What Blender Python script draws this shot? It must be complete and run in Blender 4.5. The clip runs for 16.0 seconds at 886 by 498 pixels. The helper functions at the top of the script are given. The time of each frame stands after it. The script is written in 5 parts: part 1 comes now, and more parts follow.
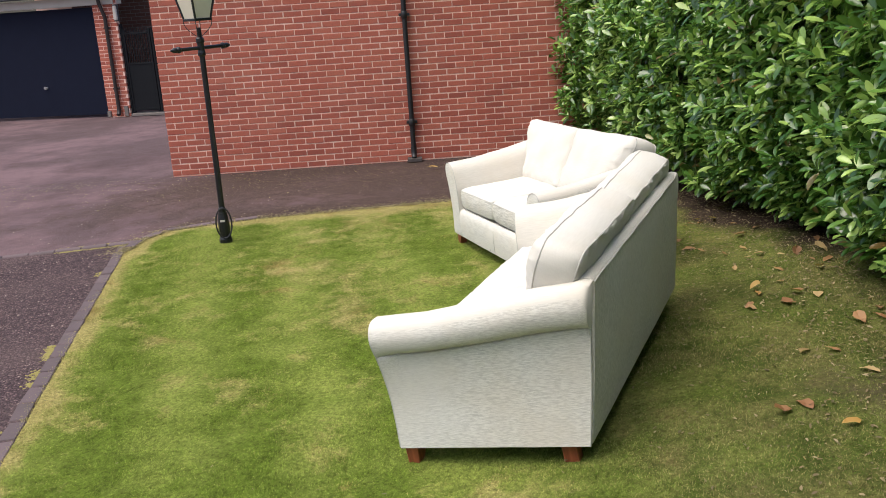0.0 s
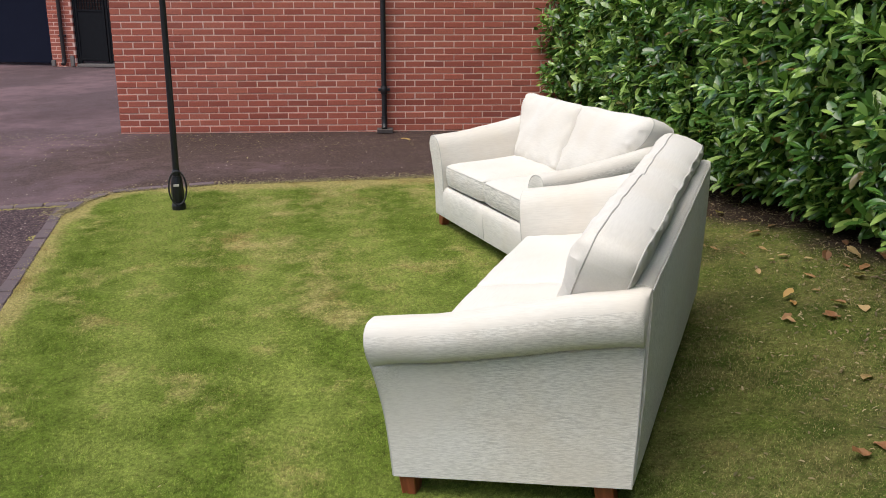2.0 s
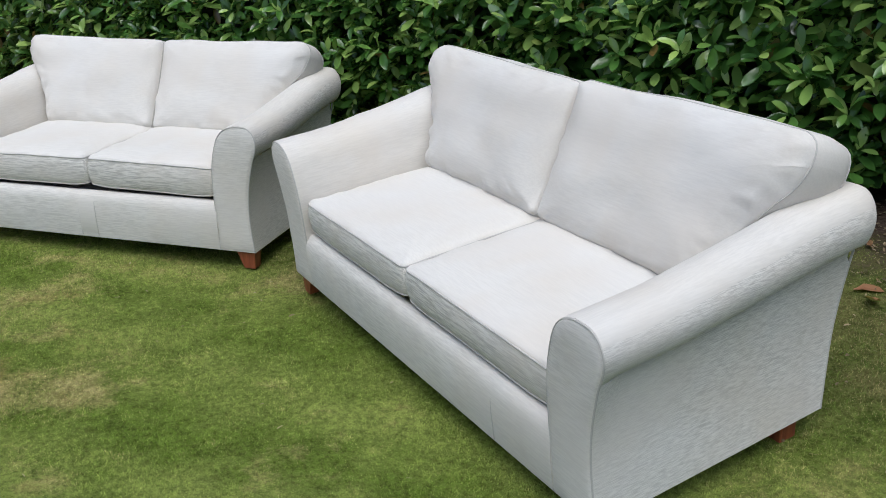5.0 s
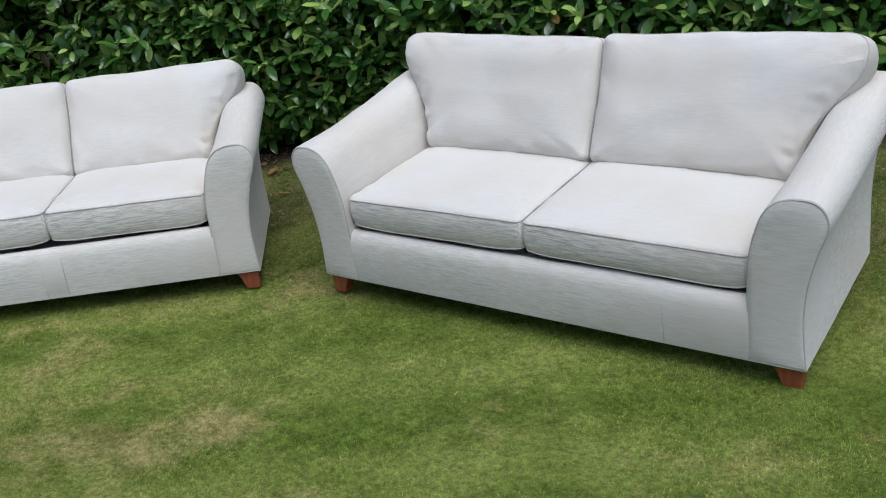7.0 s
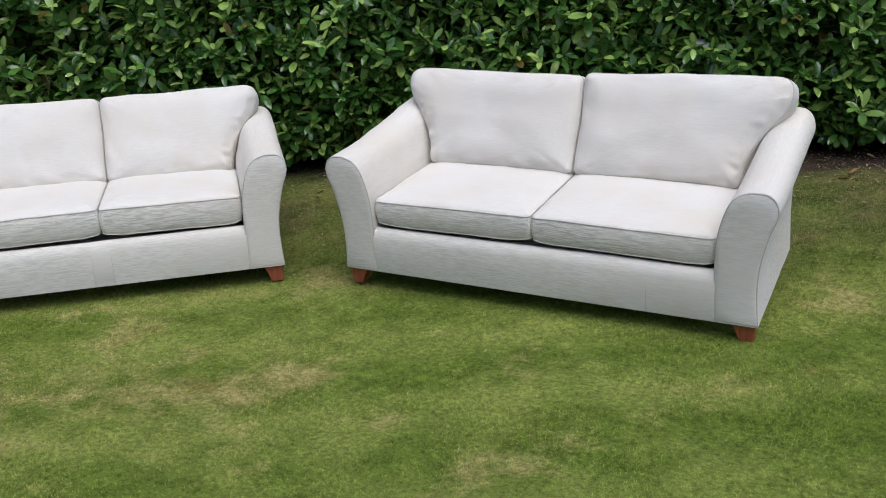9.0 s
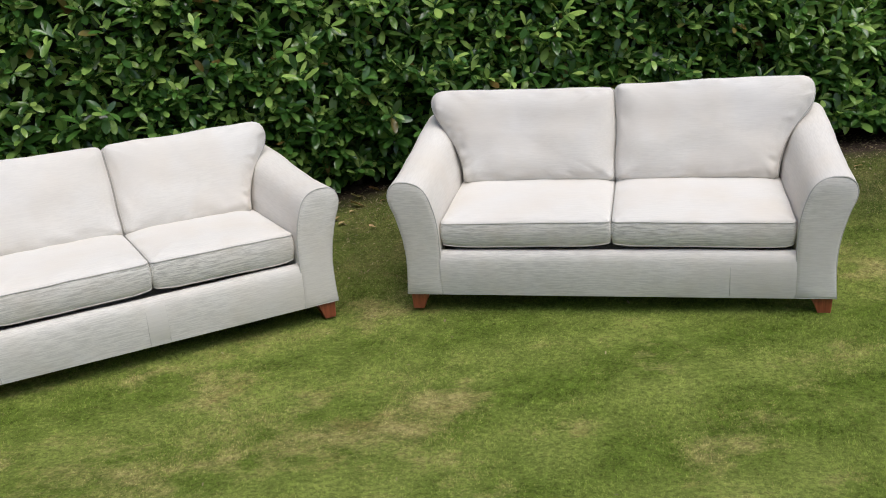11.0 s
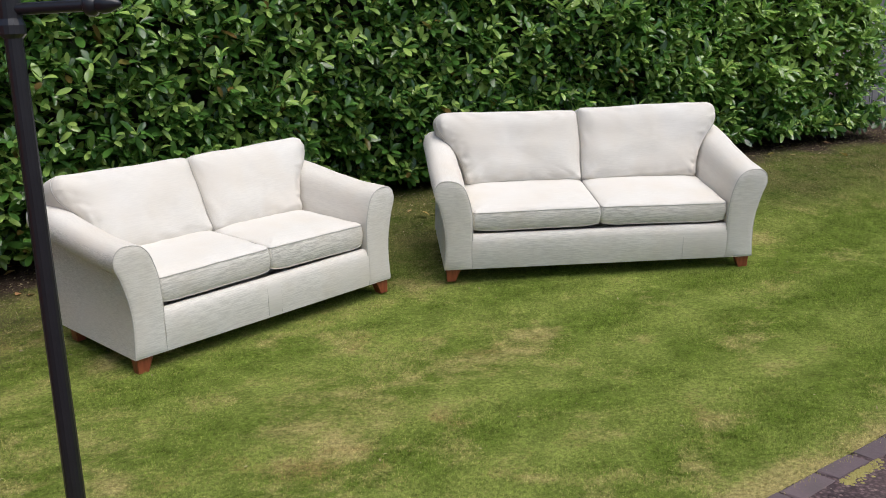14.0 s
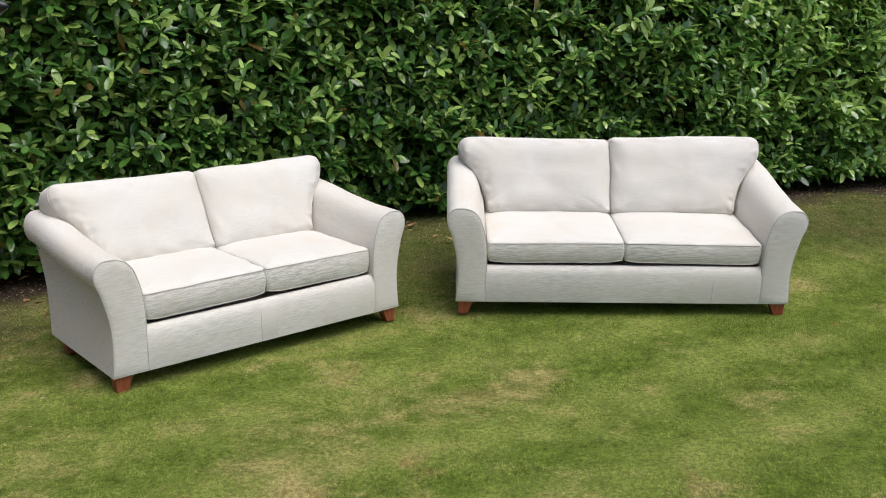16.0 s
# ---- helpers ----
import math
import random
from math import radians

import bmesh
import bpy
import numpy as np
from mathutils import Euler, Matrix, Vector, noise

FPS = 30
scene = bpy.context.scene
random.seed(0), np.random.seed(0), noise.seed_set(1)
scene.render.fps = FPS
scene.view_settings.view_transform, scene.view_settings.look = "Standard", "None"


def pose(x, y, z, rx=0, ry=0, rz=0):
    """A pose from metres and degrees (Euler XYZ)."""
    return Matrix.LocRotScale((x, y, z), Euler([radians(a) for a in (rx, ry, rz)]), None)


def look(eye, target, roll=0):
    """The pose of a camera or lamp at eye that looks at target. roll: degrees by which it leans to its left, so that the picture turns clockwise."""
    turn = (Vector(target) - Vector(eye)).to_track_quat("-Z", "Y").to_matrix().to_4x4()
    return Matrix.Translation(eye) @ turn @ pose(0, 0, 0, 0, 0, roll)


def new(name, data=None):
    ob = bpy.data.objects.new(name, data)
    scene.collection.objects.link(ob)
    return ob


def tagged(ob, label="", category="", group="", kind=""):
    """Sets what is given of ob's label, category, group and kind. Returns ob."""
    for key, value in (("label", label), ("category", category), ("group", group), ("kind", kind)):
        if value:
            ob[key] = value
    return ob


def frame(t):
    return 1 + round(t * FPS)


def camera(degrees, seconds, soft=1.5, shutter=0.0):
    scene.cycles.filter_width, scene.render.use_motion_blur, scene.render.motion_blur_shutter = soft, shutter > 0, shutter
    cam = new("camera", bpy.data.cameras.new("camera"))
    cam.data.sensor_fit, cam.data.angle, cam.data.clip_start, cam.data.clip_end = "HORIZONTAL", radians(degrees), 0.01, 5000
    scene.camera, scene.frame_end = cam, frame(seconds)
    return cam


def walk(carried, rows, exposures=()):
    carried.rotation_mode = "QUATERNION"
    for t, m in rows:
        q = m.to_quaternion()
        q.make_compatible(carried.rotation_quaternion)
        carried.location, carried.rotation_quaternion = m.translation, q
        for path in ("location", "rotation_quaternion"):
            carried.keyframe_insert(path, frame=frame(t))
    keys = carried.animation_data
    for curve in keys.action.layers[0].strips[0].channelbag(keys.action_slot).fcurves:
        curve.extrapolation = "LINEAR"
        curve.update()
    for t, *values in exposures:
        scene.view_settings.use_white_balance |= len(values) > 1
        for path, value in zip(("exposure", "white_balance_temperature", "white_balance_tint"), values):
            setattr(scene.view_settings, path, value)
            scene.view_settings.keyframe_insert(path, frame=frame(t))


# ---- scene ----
cam = camera(50.6, 16.0, soft=0.9)
PATH = [
    (0, (3.969, 1.605, 1.876), (2.21, 0.816, 1.345), -3.8),
    (0.5, (3.936, 1.561, 1.879), (2.171, 0.803, 1.323), -3.7),
    (1, (3.844, 1.446, 1.863), (2.073, 0.727, 1.275), -3.5),
    (1.5, (3.671, 1.329, 1.82), (1.899, 0.61, 1.236), -1.9),
    (2, (3.453, 1.128, 1.745), (1.665, 0.45, 1.161), 0.2),
    (2.5, (3.251, 0.809, 1.666), (1.428, 0.266, 1.049), 0.8),
    (3, (3.082, 0.477, 1.617), (1.216, 0.2, 0.953), 2.0),
    (3.5, (2.918, 0.072, 1.548), (1.049, 0.169, 0.844), 1.9),
    (4, (2.775, -0.365, 1.499), (0.944, 0.048, 0.808), 1.2),
    (4.2, (2.699, -0.562, 1.5), (0.897, -0.025, 0.818), 1.1),
    (6.3, (1.792, -2.126, 1.362), (0.462, -0.774, 0.728), -0.9),
    (6.5, (1.703, -2.223, 1.357), (0.413, -0.833, 0.723), -2.0),
    (7, (1.598, -2.555, 1.394), (0.447, -1.048, 0.759), -4.6),
    (7.5, (1.6, -2.945, 1.382), (0.534, -1.366, 0.775), -3.8),
    (8, (1.604, -3.278, 1.394), (0.596, -1.658, 0.795), -3.1),
    (8.5, (1.556, -3.453, 1.399), (0.564, -1.813, 0.829), -2.4),
    (9, (1.498, -3.517, 1.388), (0.572, -1.827, 0.854), -1.4),
    (9.5, (1.202, -3.669, 1.384), (0.408, -1.906, 0.87), -1.9),
    (9.7, (1.082, -3.699, 1.378), (0.295, -1.932, 0.871), -2.4),
    (11.8, (-0.316, -4.497, 1.384), (-0.527, -2.569, 0.898), -4.1),
    (12, (-0.443, -4.644, 1.384), (-0.614, -2.712, 0.895), -4.0),
    (12.5, (-0.77, -4.927, 1.418), (-0.837, -2.99, 0.925), -3.4),
    (13, (-1.059, -5.138, 1.433), (-1.055, -3.197, 0.95), -3.3),
    (13.5, (-1.218, -5.329, 1.445), (-1.134, -3.384, 0.986), -2.7),
    (14, (-1.309, -5.377, 1.451), (-1.174, -3.429, 1.021), -2.4),
    (14.5, (-1.196, -5.347, 1.448), (-1.13, -3.395, 1.019), -2.3),
    (15, (-1.013, -5.254, 1.449), (-1.032, -3.304, 1.005), -2.1),
    (15.5, (-0.971, -5.134, 1.431), (-0.973, -3.178, 1.013), -1.3),
    (16, (-0.936, -5.132, 1.442), (-0.962, -3.17, 1.057), -0.3),
]
walk(cam, [(t, look(eye, target, roll)) for t, eye, target, roll in PATH],
     exposures=[(0.0, 0.50, 6430, 10), (1.0, 0.36, 6360, 10), (1.5, 0.23, 6330, 10), (2.0, 0.26, 6300, 10), (3.0, -0.02, 6080, 10), (3.5, -0.22, 5980, 10), (4.0, -0.06, 5850, 9), (6.5, -0.20, 5550, 9), (8.0, -0.13, 5630, 11), (9.5, -0.05, 5840, 12), (12.0, 0.02, 6120, 11), (14.0, 0.11, 6140, 11), (16.0, 0.14, 6130, 11)])

# ---- light ----
world = bpy.data.worlds.new("overcast_sky")
scene.world = world
world.use_nodes = True
wn = world.node_tree
sky = wn.nodes.new("ShaderNodeTexSky")
sky.sky_type = "NISHITA"
sky.sun_disc = False
SUN_ELEVATION, SUN_AZIMUTH = radians(66), radians(134)   # azimuth clockwise from +y
sky.sun_elevation, sky.sun_rotation = SUN_ELEVATION, SUN_AZIMUTH
sky.air_density, sky.dust_density, sky.ozone_density = 1.0, 4.0, 1.0
wn.nodes["Background"].inputs["Strength"].default_value = 0.145
wn.links.new(sky.outputs[0], wn.nodes["Background"].inputs["Color"])
sun = new("sun", bpy.data.lights.new("sun", "SUN"))
sun.data.energy, sun.data.angle, sun.data.color = 2.2, radians(60), (1.0, 0.945, 0.85)
sun_from = Vector((math.sin(SUN_AZIMUTH) * math.cos(SUN_ELEVATION), math.cos(SUN_AZIMUTH) * math.cos(SUN_ELEVATION), math.sin(SUN_ELEVATION)))
sun.matrix_world = look(sun_from * 30, (0, 0, 0))


# ---- materials ----
class Mat:
    """A node material with short calls for the nodes used here."""

    def __init__(self, name):
        self.m = bpy.data.materials.new(name)
        self.m.use_nodes = True
        self.t = self.m.node_tree
        self.b = self.t.nodes["Principled BSDF"]

    def put(self, node, socket, value):
        if hasattr(value, "is_output"):
            self.t.links.new(value, node.inputs[socket])
        else:
            node.inputs[socket].default_value = value

    def set(self, **kw):
        for k, v in kw.items():
            self.put(self.b, k.replace("_", " "), v)
        return self

    def coord(self, kind="Object", scale=(1, 1, 1)):
        c = self.t.nodes.new("ShaderNodeTexCoord").outputs[kind]
        n = self.t.nodes.new("ShaderNodeMapping")
        self.put(n, "Vector", c)
        n.inputs["Scale"].default_value = scale
        return n.outputs[0]

    def world(self, scale=(1, 1, 1)):
        n = self.t.nodes.new("ShaderNodeMapping")
        self.put(n, "Vector", self.t.nodes.new("ShaderNodeNewGeometry").outputs["Position"])
        n.inputs["Scale"].default_value = scale
        return n.outputs[0]

    def noise(self, vec, scale, detail=4.0, rough=0.55):
        n = self.t.nodes.new("ShaderNodeTexNoise")
        self.put(n, "Vector", vec)
        n.inputs["Scale"].default_value, n.inputs["Detail"].default_value, n.inputs["Roughness"].default_value = scale, detail, rough
        return n.outputs["Fac"]

    def voronoi(self, vec, scale, out="Distance"):
        n = self.t.nodes.new("ShaderNodeTexVoronoi")
        self.put(n, "Vector", vec)
        n.inputs["Scale"].default_value = scale
        return n.outputs[out]

    def ramp(self, fac, *stops):
        n = self.t.nodes.new("ShaderNodeValToRGB")
        self.put(n, "Fac", fac)
        e = n.color_ramp.elements
        while len(e) < len(stops):
            e.new(0.5)
        for el, (p, c) in zip(e, stops):
            el.position, el.color = p, (c, c, c, 1) if isinstance(c, (int, float)) else (*c, 1)
        return n.outputs[0]

    def mix(self, fac, a, b, mode="MIX"):
        n = self.t.nodes.new("ShaderNodeMix")
        n.data_type, n.blend_type = "RGBA", mode
        for i, v in ((0, fac), (6, a), (7, b)):
            if isinstance(v, tuple) and len(v) == 3:
                v = (*v, 1)
            self.put(n, i, v)
        return n.outputs[2]

    def math(self, op, a, b=0.0):
        n = self.t.nodes.new("ShaderNodeMath")
        n.operation = op
        self.put(n, 0, a), self.put(n, 1, b)
        return n.outputs[0]

    def island(self):
        return self.t.nodes.new("ShaderNodeNewGeometry").outputs["Random Per Island"]

    def chance(self):
        return self.t.nodes.new("ShaderNodeObjectInfo").outputs["Random"]

    def attr(self, name):
        n = self.t.nodes.new("ShaderNodeAttribute")
        n.attribute_name = name
        return n.outputs["Fac"]

    def bump(self, height, strength=0.3, dist=0.01):
        n = self.t.nodes.new("ShaderNodeBump")
        self.put(n, "Height", height)
        n.inputs["Strength"].default_value, n.inputs["Distance"].default_value = strength, dist
        self.put(self.b, "Normal", n.outputs[0])
        return self


def fabric_material(name, long_axis, slubby=1.0, base=(0.612, 0.590, 0.535), fine=1.0, dark=(0.50, 0.48, 0.43)):
    """Cream chenille whose slubs run along one axis of the part."""
    m = Mat(name)
    stretch = tuple(16 * fine if k == long_axis else 190 * fine for k in range(3))
    fine_stretch = tuple(70 if k == long_axis else 520 for k in range(3))
    slub = m.noise(m.coord("Object", stretch), 1.0, 4, 0.6)
    weave = m.noise(m.coord("Object", fine_stretch), 1.0, 2, 0.6)
    blotch = m.noise(m.coord(), 2.4, 3)
    wear = m.noise(m.coord(), 1.7, 2)
    thread = m.mix(m.ramp(slub, (0.39, 0.0), (0.59, 1.0)), dark, (0.705, 0.68, 0.612))
    col = m.mix(slubby, base, thread)
    col = m.mix(m.math("MULTIPLY", m.ramp(weave, (0.4, 0.0), (0.7, 1.0)), 0.35 * slubby), col, (0.655, 0.637, 0.60))
    col = m.mix(m.math("MULTIPLY", m.ramp(blotch, (0.42, 0.0), (0.64, 1.0)), 0.5), col, (0.60, 0.535, 0.44))
    col = m.mix(m.math("MULTIPLY", m.ramp(wear, (0.40, 0.0), (0.65, 1.0)), 0.40), col, (0.65, 0.635, 0.60))
    m.set(Base_Color=col, Roughness=0.92, Sheen_Weight=0.12, Sheen_Roughness=0.5)
    m.b.inputs["Specular IOR Level"].default_value = 0.15
    h = m.math("ADD", m.math("MULTIPLY", slub, 0.9), m.math("MULTIPLY", weave, 0.5))
    return m.bump(h, 0.05 + 0.2 * slubby, 0.003).m


def piping_material():
    # same cloth as the cushions, darkened to paint the shadow along the seams
    m = Mat("piping_fabric_shaded")
    n = m.noise(m.coord(), 160, 3)
    return m.set(Base_Color=m.mix(n, (0.40, 0.385, 0.345), (0.52, 0.50, 0.455)), Roughness=0.9).bump(n, 0.3, 0.002).m


def wood_leg_material():
    m = Mat("stained_leg_wood")
    n = m.noise(m.coord("Object", (60, 60, 7)), 1.0, 4)
    col = m.mix(m.ramp(n, (0.35, 0.0), (0.7, 1.0)), (0.17, 0.042, 0.018), (0.30, 0.085, 0.035))
    return m.set(Base_Color=col, Roughness=0.42).bump(n, 0.15, 0.002).m


def brick_material(name="red_brick", brown=0.0):
    m = Mat(name)
    r = m.chance()
    isl = m.island()
    k = m.math("FRACT", m.math("ADD", m.math("MULTIPLY", r, 7.3), isl))
    col = m.ramp(k, (0.0, (0.36, 0.092, 0.060)), (0.3, (0.455, 0.117, 0.073)), (0.7, (0.505, 0.138, 0.086)), (1.0, (0.53, 0.155, 0.095)))
    grain = m.noise(m.world(), 55, 5, 0.7)
    smear = m.noise(m.world((1, 1, 1)), 1.1, 4)
    col = m.mix(m.math("MULTIPLY", m.ramp(grain, (0.45, 0.0), (0.75, 1.0)), 0.45), col, (0.24, 0.072, 0.055))
    col = m.mix(m.math("MULTIPLY", m.ramp(smear, (0.45, 0.0), (0.8, 1.0)), 0.3), col, (0.50, 0.21, 0.15))
    col = m.mix(brown, col, (0.075, 0.045, 0.035))
    return m.set(Base_Color=col, Roughness=0.85).bump(grain, 0.5, 0.004).m


def mortar_material():
    m = Mat("lime_mortar")
    n = m.noise(m.world(), 70, 4)
    s = m.noise(m.world(), 1.6, 3)
    col = m.mix(n, (0.80, 0.52, 0.42), (0.92, 0.67, 0.56))
    col = m.mix(m.math("MULTIPLY", s, 0.3), col, (0.66, 0.44, 0.35))
    return m.set(Base_Color=col, Roughness=0.95).bump(n, 0.5, 0.004).m


def tarmac_material():
    m = Mat("worn_red_tarmac")
    w = m.world()
    grit = m.noise(w, 60, 5, 0.75)
    chips = m.voronoi(w, 85, "Color")
    big = m.noise(w, 0.7, 5, 0.65)
    dust = m.noise(w, 3.2, 6, 0.7)
    col = m.mix(m.ramp(grit, (0.35, 0.0), (0.68, 1.0)), (0.058, 0.039, 0.042), (0.145, 0.100, 0.104))
    col = m.mix(0.25, col, m.mix(chips, (0.05, 0.037, 0.040), (0.20, 0.15, 0.155)))
    col = m.mix(m.ramp(big, (0.44, 0.0), (0.60, 0.75)), col, (0.185, 0.122, 0.132))
    col = m.mix(m.ramp(m.noise(w, 0.45, 6, 0.7), (0.50, 0.0), (0.66, 0.6)), col, (0.075, 0.050, 0.052))
    col = m.mix(m.math("MULTIPLY", m.ramp(dust, (0.48, 0.0), (0.70, 1.0)), 0.5), col, (0.070, 0.048, 0.048))
    dirt = m.math("ADD", m.attr("dirt"), m.math("MULTIPLY", m.math("SUBTRACT", dust, 0.5), 1.1))
    earth = m.ramp(grit, (0.30, (0.022, 0.015, 0.012)), (0.52, (0.070, 0.048, 0.040)), (0.66, (0.135, 0.098, 0.080)), (0.74, (0.26, 0.20, 0.15)))
    col = m.mix(m.ramp(dirt, (0.28, 0.0), (0.8, 0.9)), col, earth)
    m.b.inputs["Specular IOR Level"].default_value = 0.08
    return m.set(Base_Color=col, Roughness=0.9).bump(m.math("ADD", grit, m.math("MULTIPLY", m.voronoi(w, 85), 0.8)), 0.6, 0.008).m


def chippings_material():
    m = Mat("rolled_chippings")
    w = m.world()
    cell = m.voronoi(w, 75, "Color")
    d = m.voronoi(w, 75)
    grit = m.noise(w, 160, 3, 0.7)
    big = m.noise(w, 1.4, 5)
    bw = m.t.nodes.new("ShaderNodeRGBToBW")
    m.put(bw, 0, cell)
    col = m.ramp(bw.outputs[0], (0.1, (0.040, 0.026, 0.029)), (0.45, (0.105, 0.070, 0.075)), (0.8, (0.165, 0.112, 0.115)), (0.97, (0.34, 0.26, 0.22)))
    col = m.mix(m.ramp(d, (0.25, 0.0), (0.6, 0.7)), col, (0.03, 0.024, 0.026))
    col = m.mix(m.math("MULTIPLY", m.ramp(big, (0.45, 0.0), (0.75, 1.0)), 0.4), col, (0.15, 0.108, 0.10))
    m.b.inputs["Specular IOR Level"].default_value = 0.08
    return m.set(Base_Color=col, Roughness=0.9).bump(m.math("SUBTRACT", m.math("MULTIPLY", grit, 0.4), d), 0.8, 0.008).m


def paver_material():
    m = Mat("grey_block_paver")
    n = m.noise(m.world(), 60, 5, 0.65)
    s = m.noise(m.world(), 5, 3)
    k = m.chance()
    col = m.mix(k, (0.070, 0.049, 0.053), (0.120, 0.084, 0.090))
    col = m.mix(m.math("MULTIPLY", n, 0.5), col, (0.150, 0.115, 0.116))
    col = m.mix(m.math("MULTIPLY", m.ramp(s, (0.55, 0.0), (0.75, 1.0)), 0.5), col, (0.06, 0.055, 0.045))
    return m.set(Base_Color=col, Roughness=0.85).bump(n, 0.5, 0.004).m


def lawn_colour(m, blades):
    """Deep green to pale green to straw by the dryness of the turf, darker where the moss mask paints hedge shade over
    thin turf, with a finer mottling.
    """
    w = m.world()
    mottle = m.noise(w, 9, 6, 0.68)
    fine = m.noise(w, 70, 3)
    dry, tone, moss = m.attr("dry"), m.attr("tone"), m.attr("moss")
    green = m.mix(m.ramp(mottle, (0.34, 0.0), (0.66, 1.0)), (0.090, 0.142, 0.017), (0.160, 0.245, 0.030))
    green = m.mix(m.math("ADD", tone, m.math("MULTIPLY", m.math("SUBTRACT", mottle, 0.5), 0.5)), green, (0.300, 0.365, 0.080))
    straw = m.mix(fine, (0.39, 0.32, 0.115), (0.56, 0.48, 0.20))
    straw = m.mix(m.ramp(m.noise(w, 2.9, 4), (0.54, 0.0), (0.66, 0.6)), straw, (0.28, 0.165, 0.062))
    d = m.math("ADD", dry, m.math("MULTIPLY", m.math("SUBTRACT", mottle, 0.5), 0.9))
    clump = m.noise(w, 30, 4, 0.7)
    d = m.math("ADD", d, m.math("MULTIPLY", m.math("SUBTRACT", clump, 0.5), 0.55))
    if blades:
        isl = m.island()
        green = m.mix(m.ramp(isl, (0.45, 0.0), (1.0, 0.6)), green, (0.30, 0.37, 0.075))
        green = m.mix(m.ramp(isl, (0.0, 0.5), (0.3, 0.0)), green, (0.028, 0.050, 0.006))
        d = m.math("ADD", d, m.math("MULTIPLY", m.math("SUBTRACT", m.math("FRACT", m.math("MULTIPLY", isl, 37.0)), 0.5), 0.6))
    col = m.mix(m.ramp(d, (0.42, 0.0), (1.0, 1.0)), green, straw)
    # thin strawy turf, its colours darkened for the shade near the hedge
    thin_shaded = m.mix(m.ramp(m.noise(w, 4.5, 5, 0.65), (0.40, 0.0), (0.60, 1.0)), (0.024, 0.048, 0.010), m.mix(fine, (0.070, 0.054, 0.026), (0.19, 0.145, 0.075)))
    if blades:
        pick = m.math("FRACT", m.math("MULTIPLY", isl, 91.0))
        thin_shaded = m.mix(m.ramp(pick, (0.0, 0.0), (0.56, 0.15), (0.68, 1.0)), thin_shaded, (0.29, 0.225, 0.115))
        thin_shaded = m.mix(m.ramp(pick, (0.0, 0.8), (0.35, 0.7), (0.5, 0.0)), thin_shaded, (0.040, 0.082, 0.014))
    col = m.mix(m.math("MULTIPLY", moss, 0.75), col, thin_shaded)
    return m.mix(1.0, col, m.ramp(m.noise(w, 48, 5, 0.8), (0.36, 0.52), (0.64, 1.46)), "MULTIPLY")


def turf_material():
    m = Mat("turf_thatch")
    w = m.world()
    fine = m.noise(w, 140, 4, 0.7)
    col = m.mix(0.35, lawn_colour(m, False), m.mix(m.ramp(fine, (0.35, 0.0), (0.68, 1.0)), (0.020, 0.022, 0.008), (0.17, 0.155, 0.06)))
    crumbs = m.noise(w, 45, 5, 0.7)
    m.b.inputs["Specular IOR Level"].default_value = 0.0
    soil = m.mix(m.ramp(crumbs, (0.35, 0.0), (0.7, 1.0)), (0.030, 0.022, 0.017), (0.105, 0.078, 0.056))
    col = m.mix(m.ramp(m.math("ADD", m.attr("bare"), m.math("MULTIPLY", m.math("SUBTRACT", crumbs, 0.5), 0.7)), (0.22, 0.0), (0.75, 1.0)), col, soil)
    return m.set(Base_Color=col, Roughness=0.95).bump(m.math("ADD", fine, crumbs), 0.8, 0.012).m


def grass_material():
    """Short blades that shade mostly as the nap of the turf does."""
    m = Mat("grass_blades")
    nap = m.t.nodes.new("ShaderNodeMix")
    nap.data_type = "VECTOR"
    m.put(nap, 0, 0.5)
    m.put(nap, 4, m.t.nodes.new("ShaderNodeNewGeometry").outputs["Normal"])
    m.put(nap, 5, (0.0, 0.0, 1.0))
    m.set(Base_Color=lawn_colour(m, True), Roughness=0.7, Normal=nap.outputs[1])
    m.b.inputs["Specular IOR Level"].default_value = 0.0
    return m.m


def leaf_material(name, dark, mid, light, gloss=0.21, per_object=False):
    m = Mat(name)
    # tone shifts towards pale where the hedge end catches more light
    k = m.chance() if per_object else m.math("ADD", m.math("MULTIPLY", m.island(), 0.999), m.math("MULTIPLY", m.attr("lit_end"), m.math("SUBTRACT", 0.93, m.island())))
    vein = m.noise(m.world(), 120, 2)
    col = m.ramp(k, (0.0, dark), (0.55, mid), (0.9, light), (0.975, light), (0.985, (0.22, 0.14, 0.04)), (1.0, (0.16, 0.06, 0.025)))
    col = m.mix(m.math("MULTIPLY", vein, 0.25), col, mid)
    m.set(Base_Color=col, Roughness=gloss)
    m.b.inputs["Specular IOR Level"].default_value = 0.8
    tr = m.t.nodes.new("ShaderNodeBsdfTranslucent")
    m.put(tr, "Color", m.mix(0.6, col, (0.16, 0.30, 0.03)))
    mx = m.t.nodes.new("ShaderNodeMixShader")
    mx.inputs[0].default_value = 0.3
    m.t.links.new(m.b.outputs[0], mx.inputs[1])
    m.t.links.new(tr.outputs[0], mx.inputs[2])
    m.t.links.new(mx.outputs[0], m.t.nodes["Material Output"].inputs["Surface"])
    return m.m


def plain_material(name, a, b, rough, scale=20, metal=0.0, relief=0.15):
    m = Mat(name)
    n = m.noise(m.coord(), scale, 4)
    return m.set(Base_Color=m.mix(n, a, b), Roughness=rough, Metallic=metal).bump(n, relief, 0.003).m


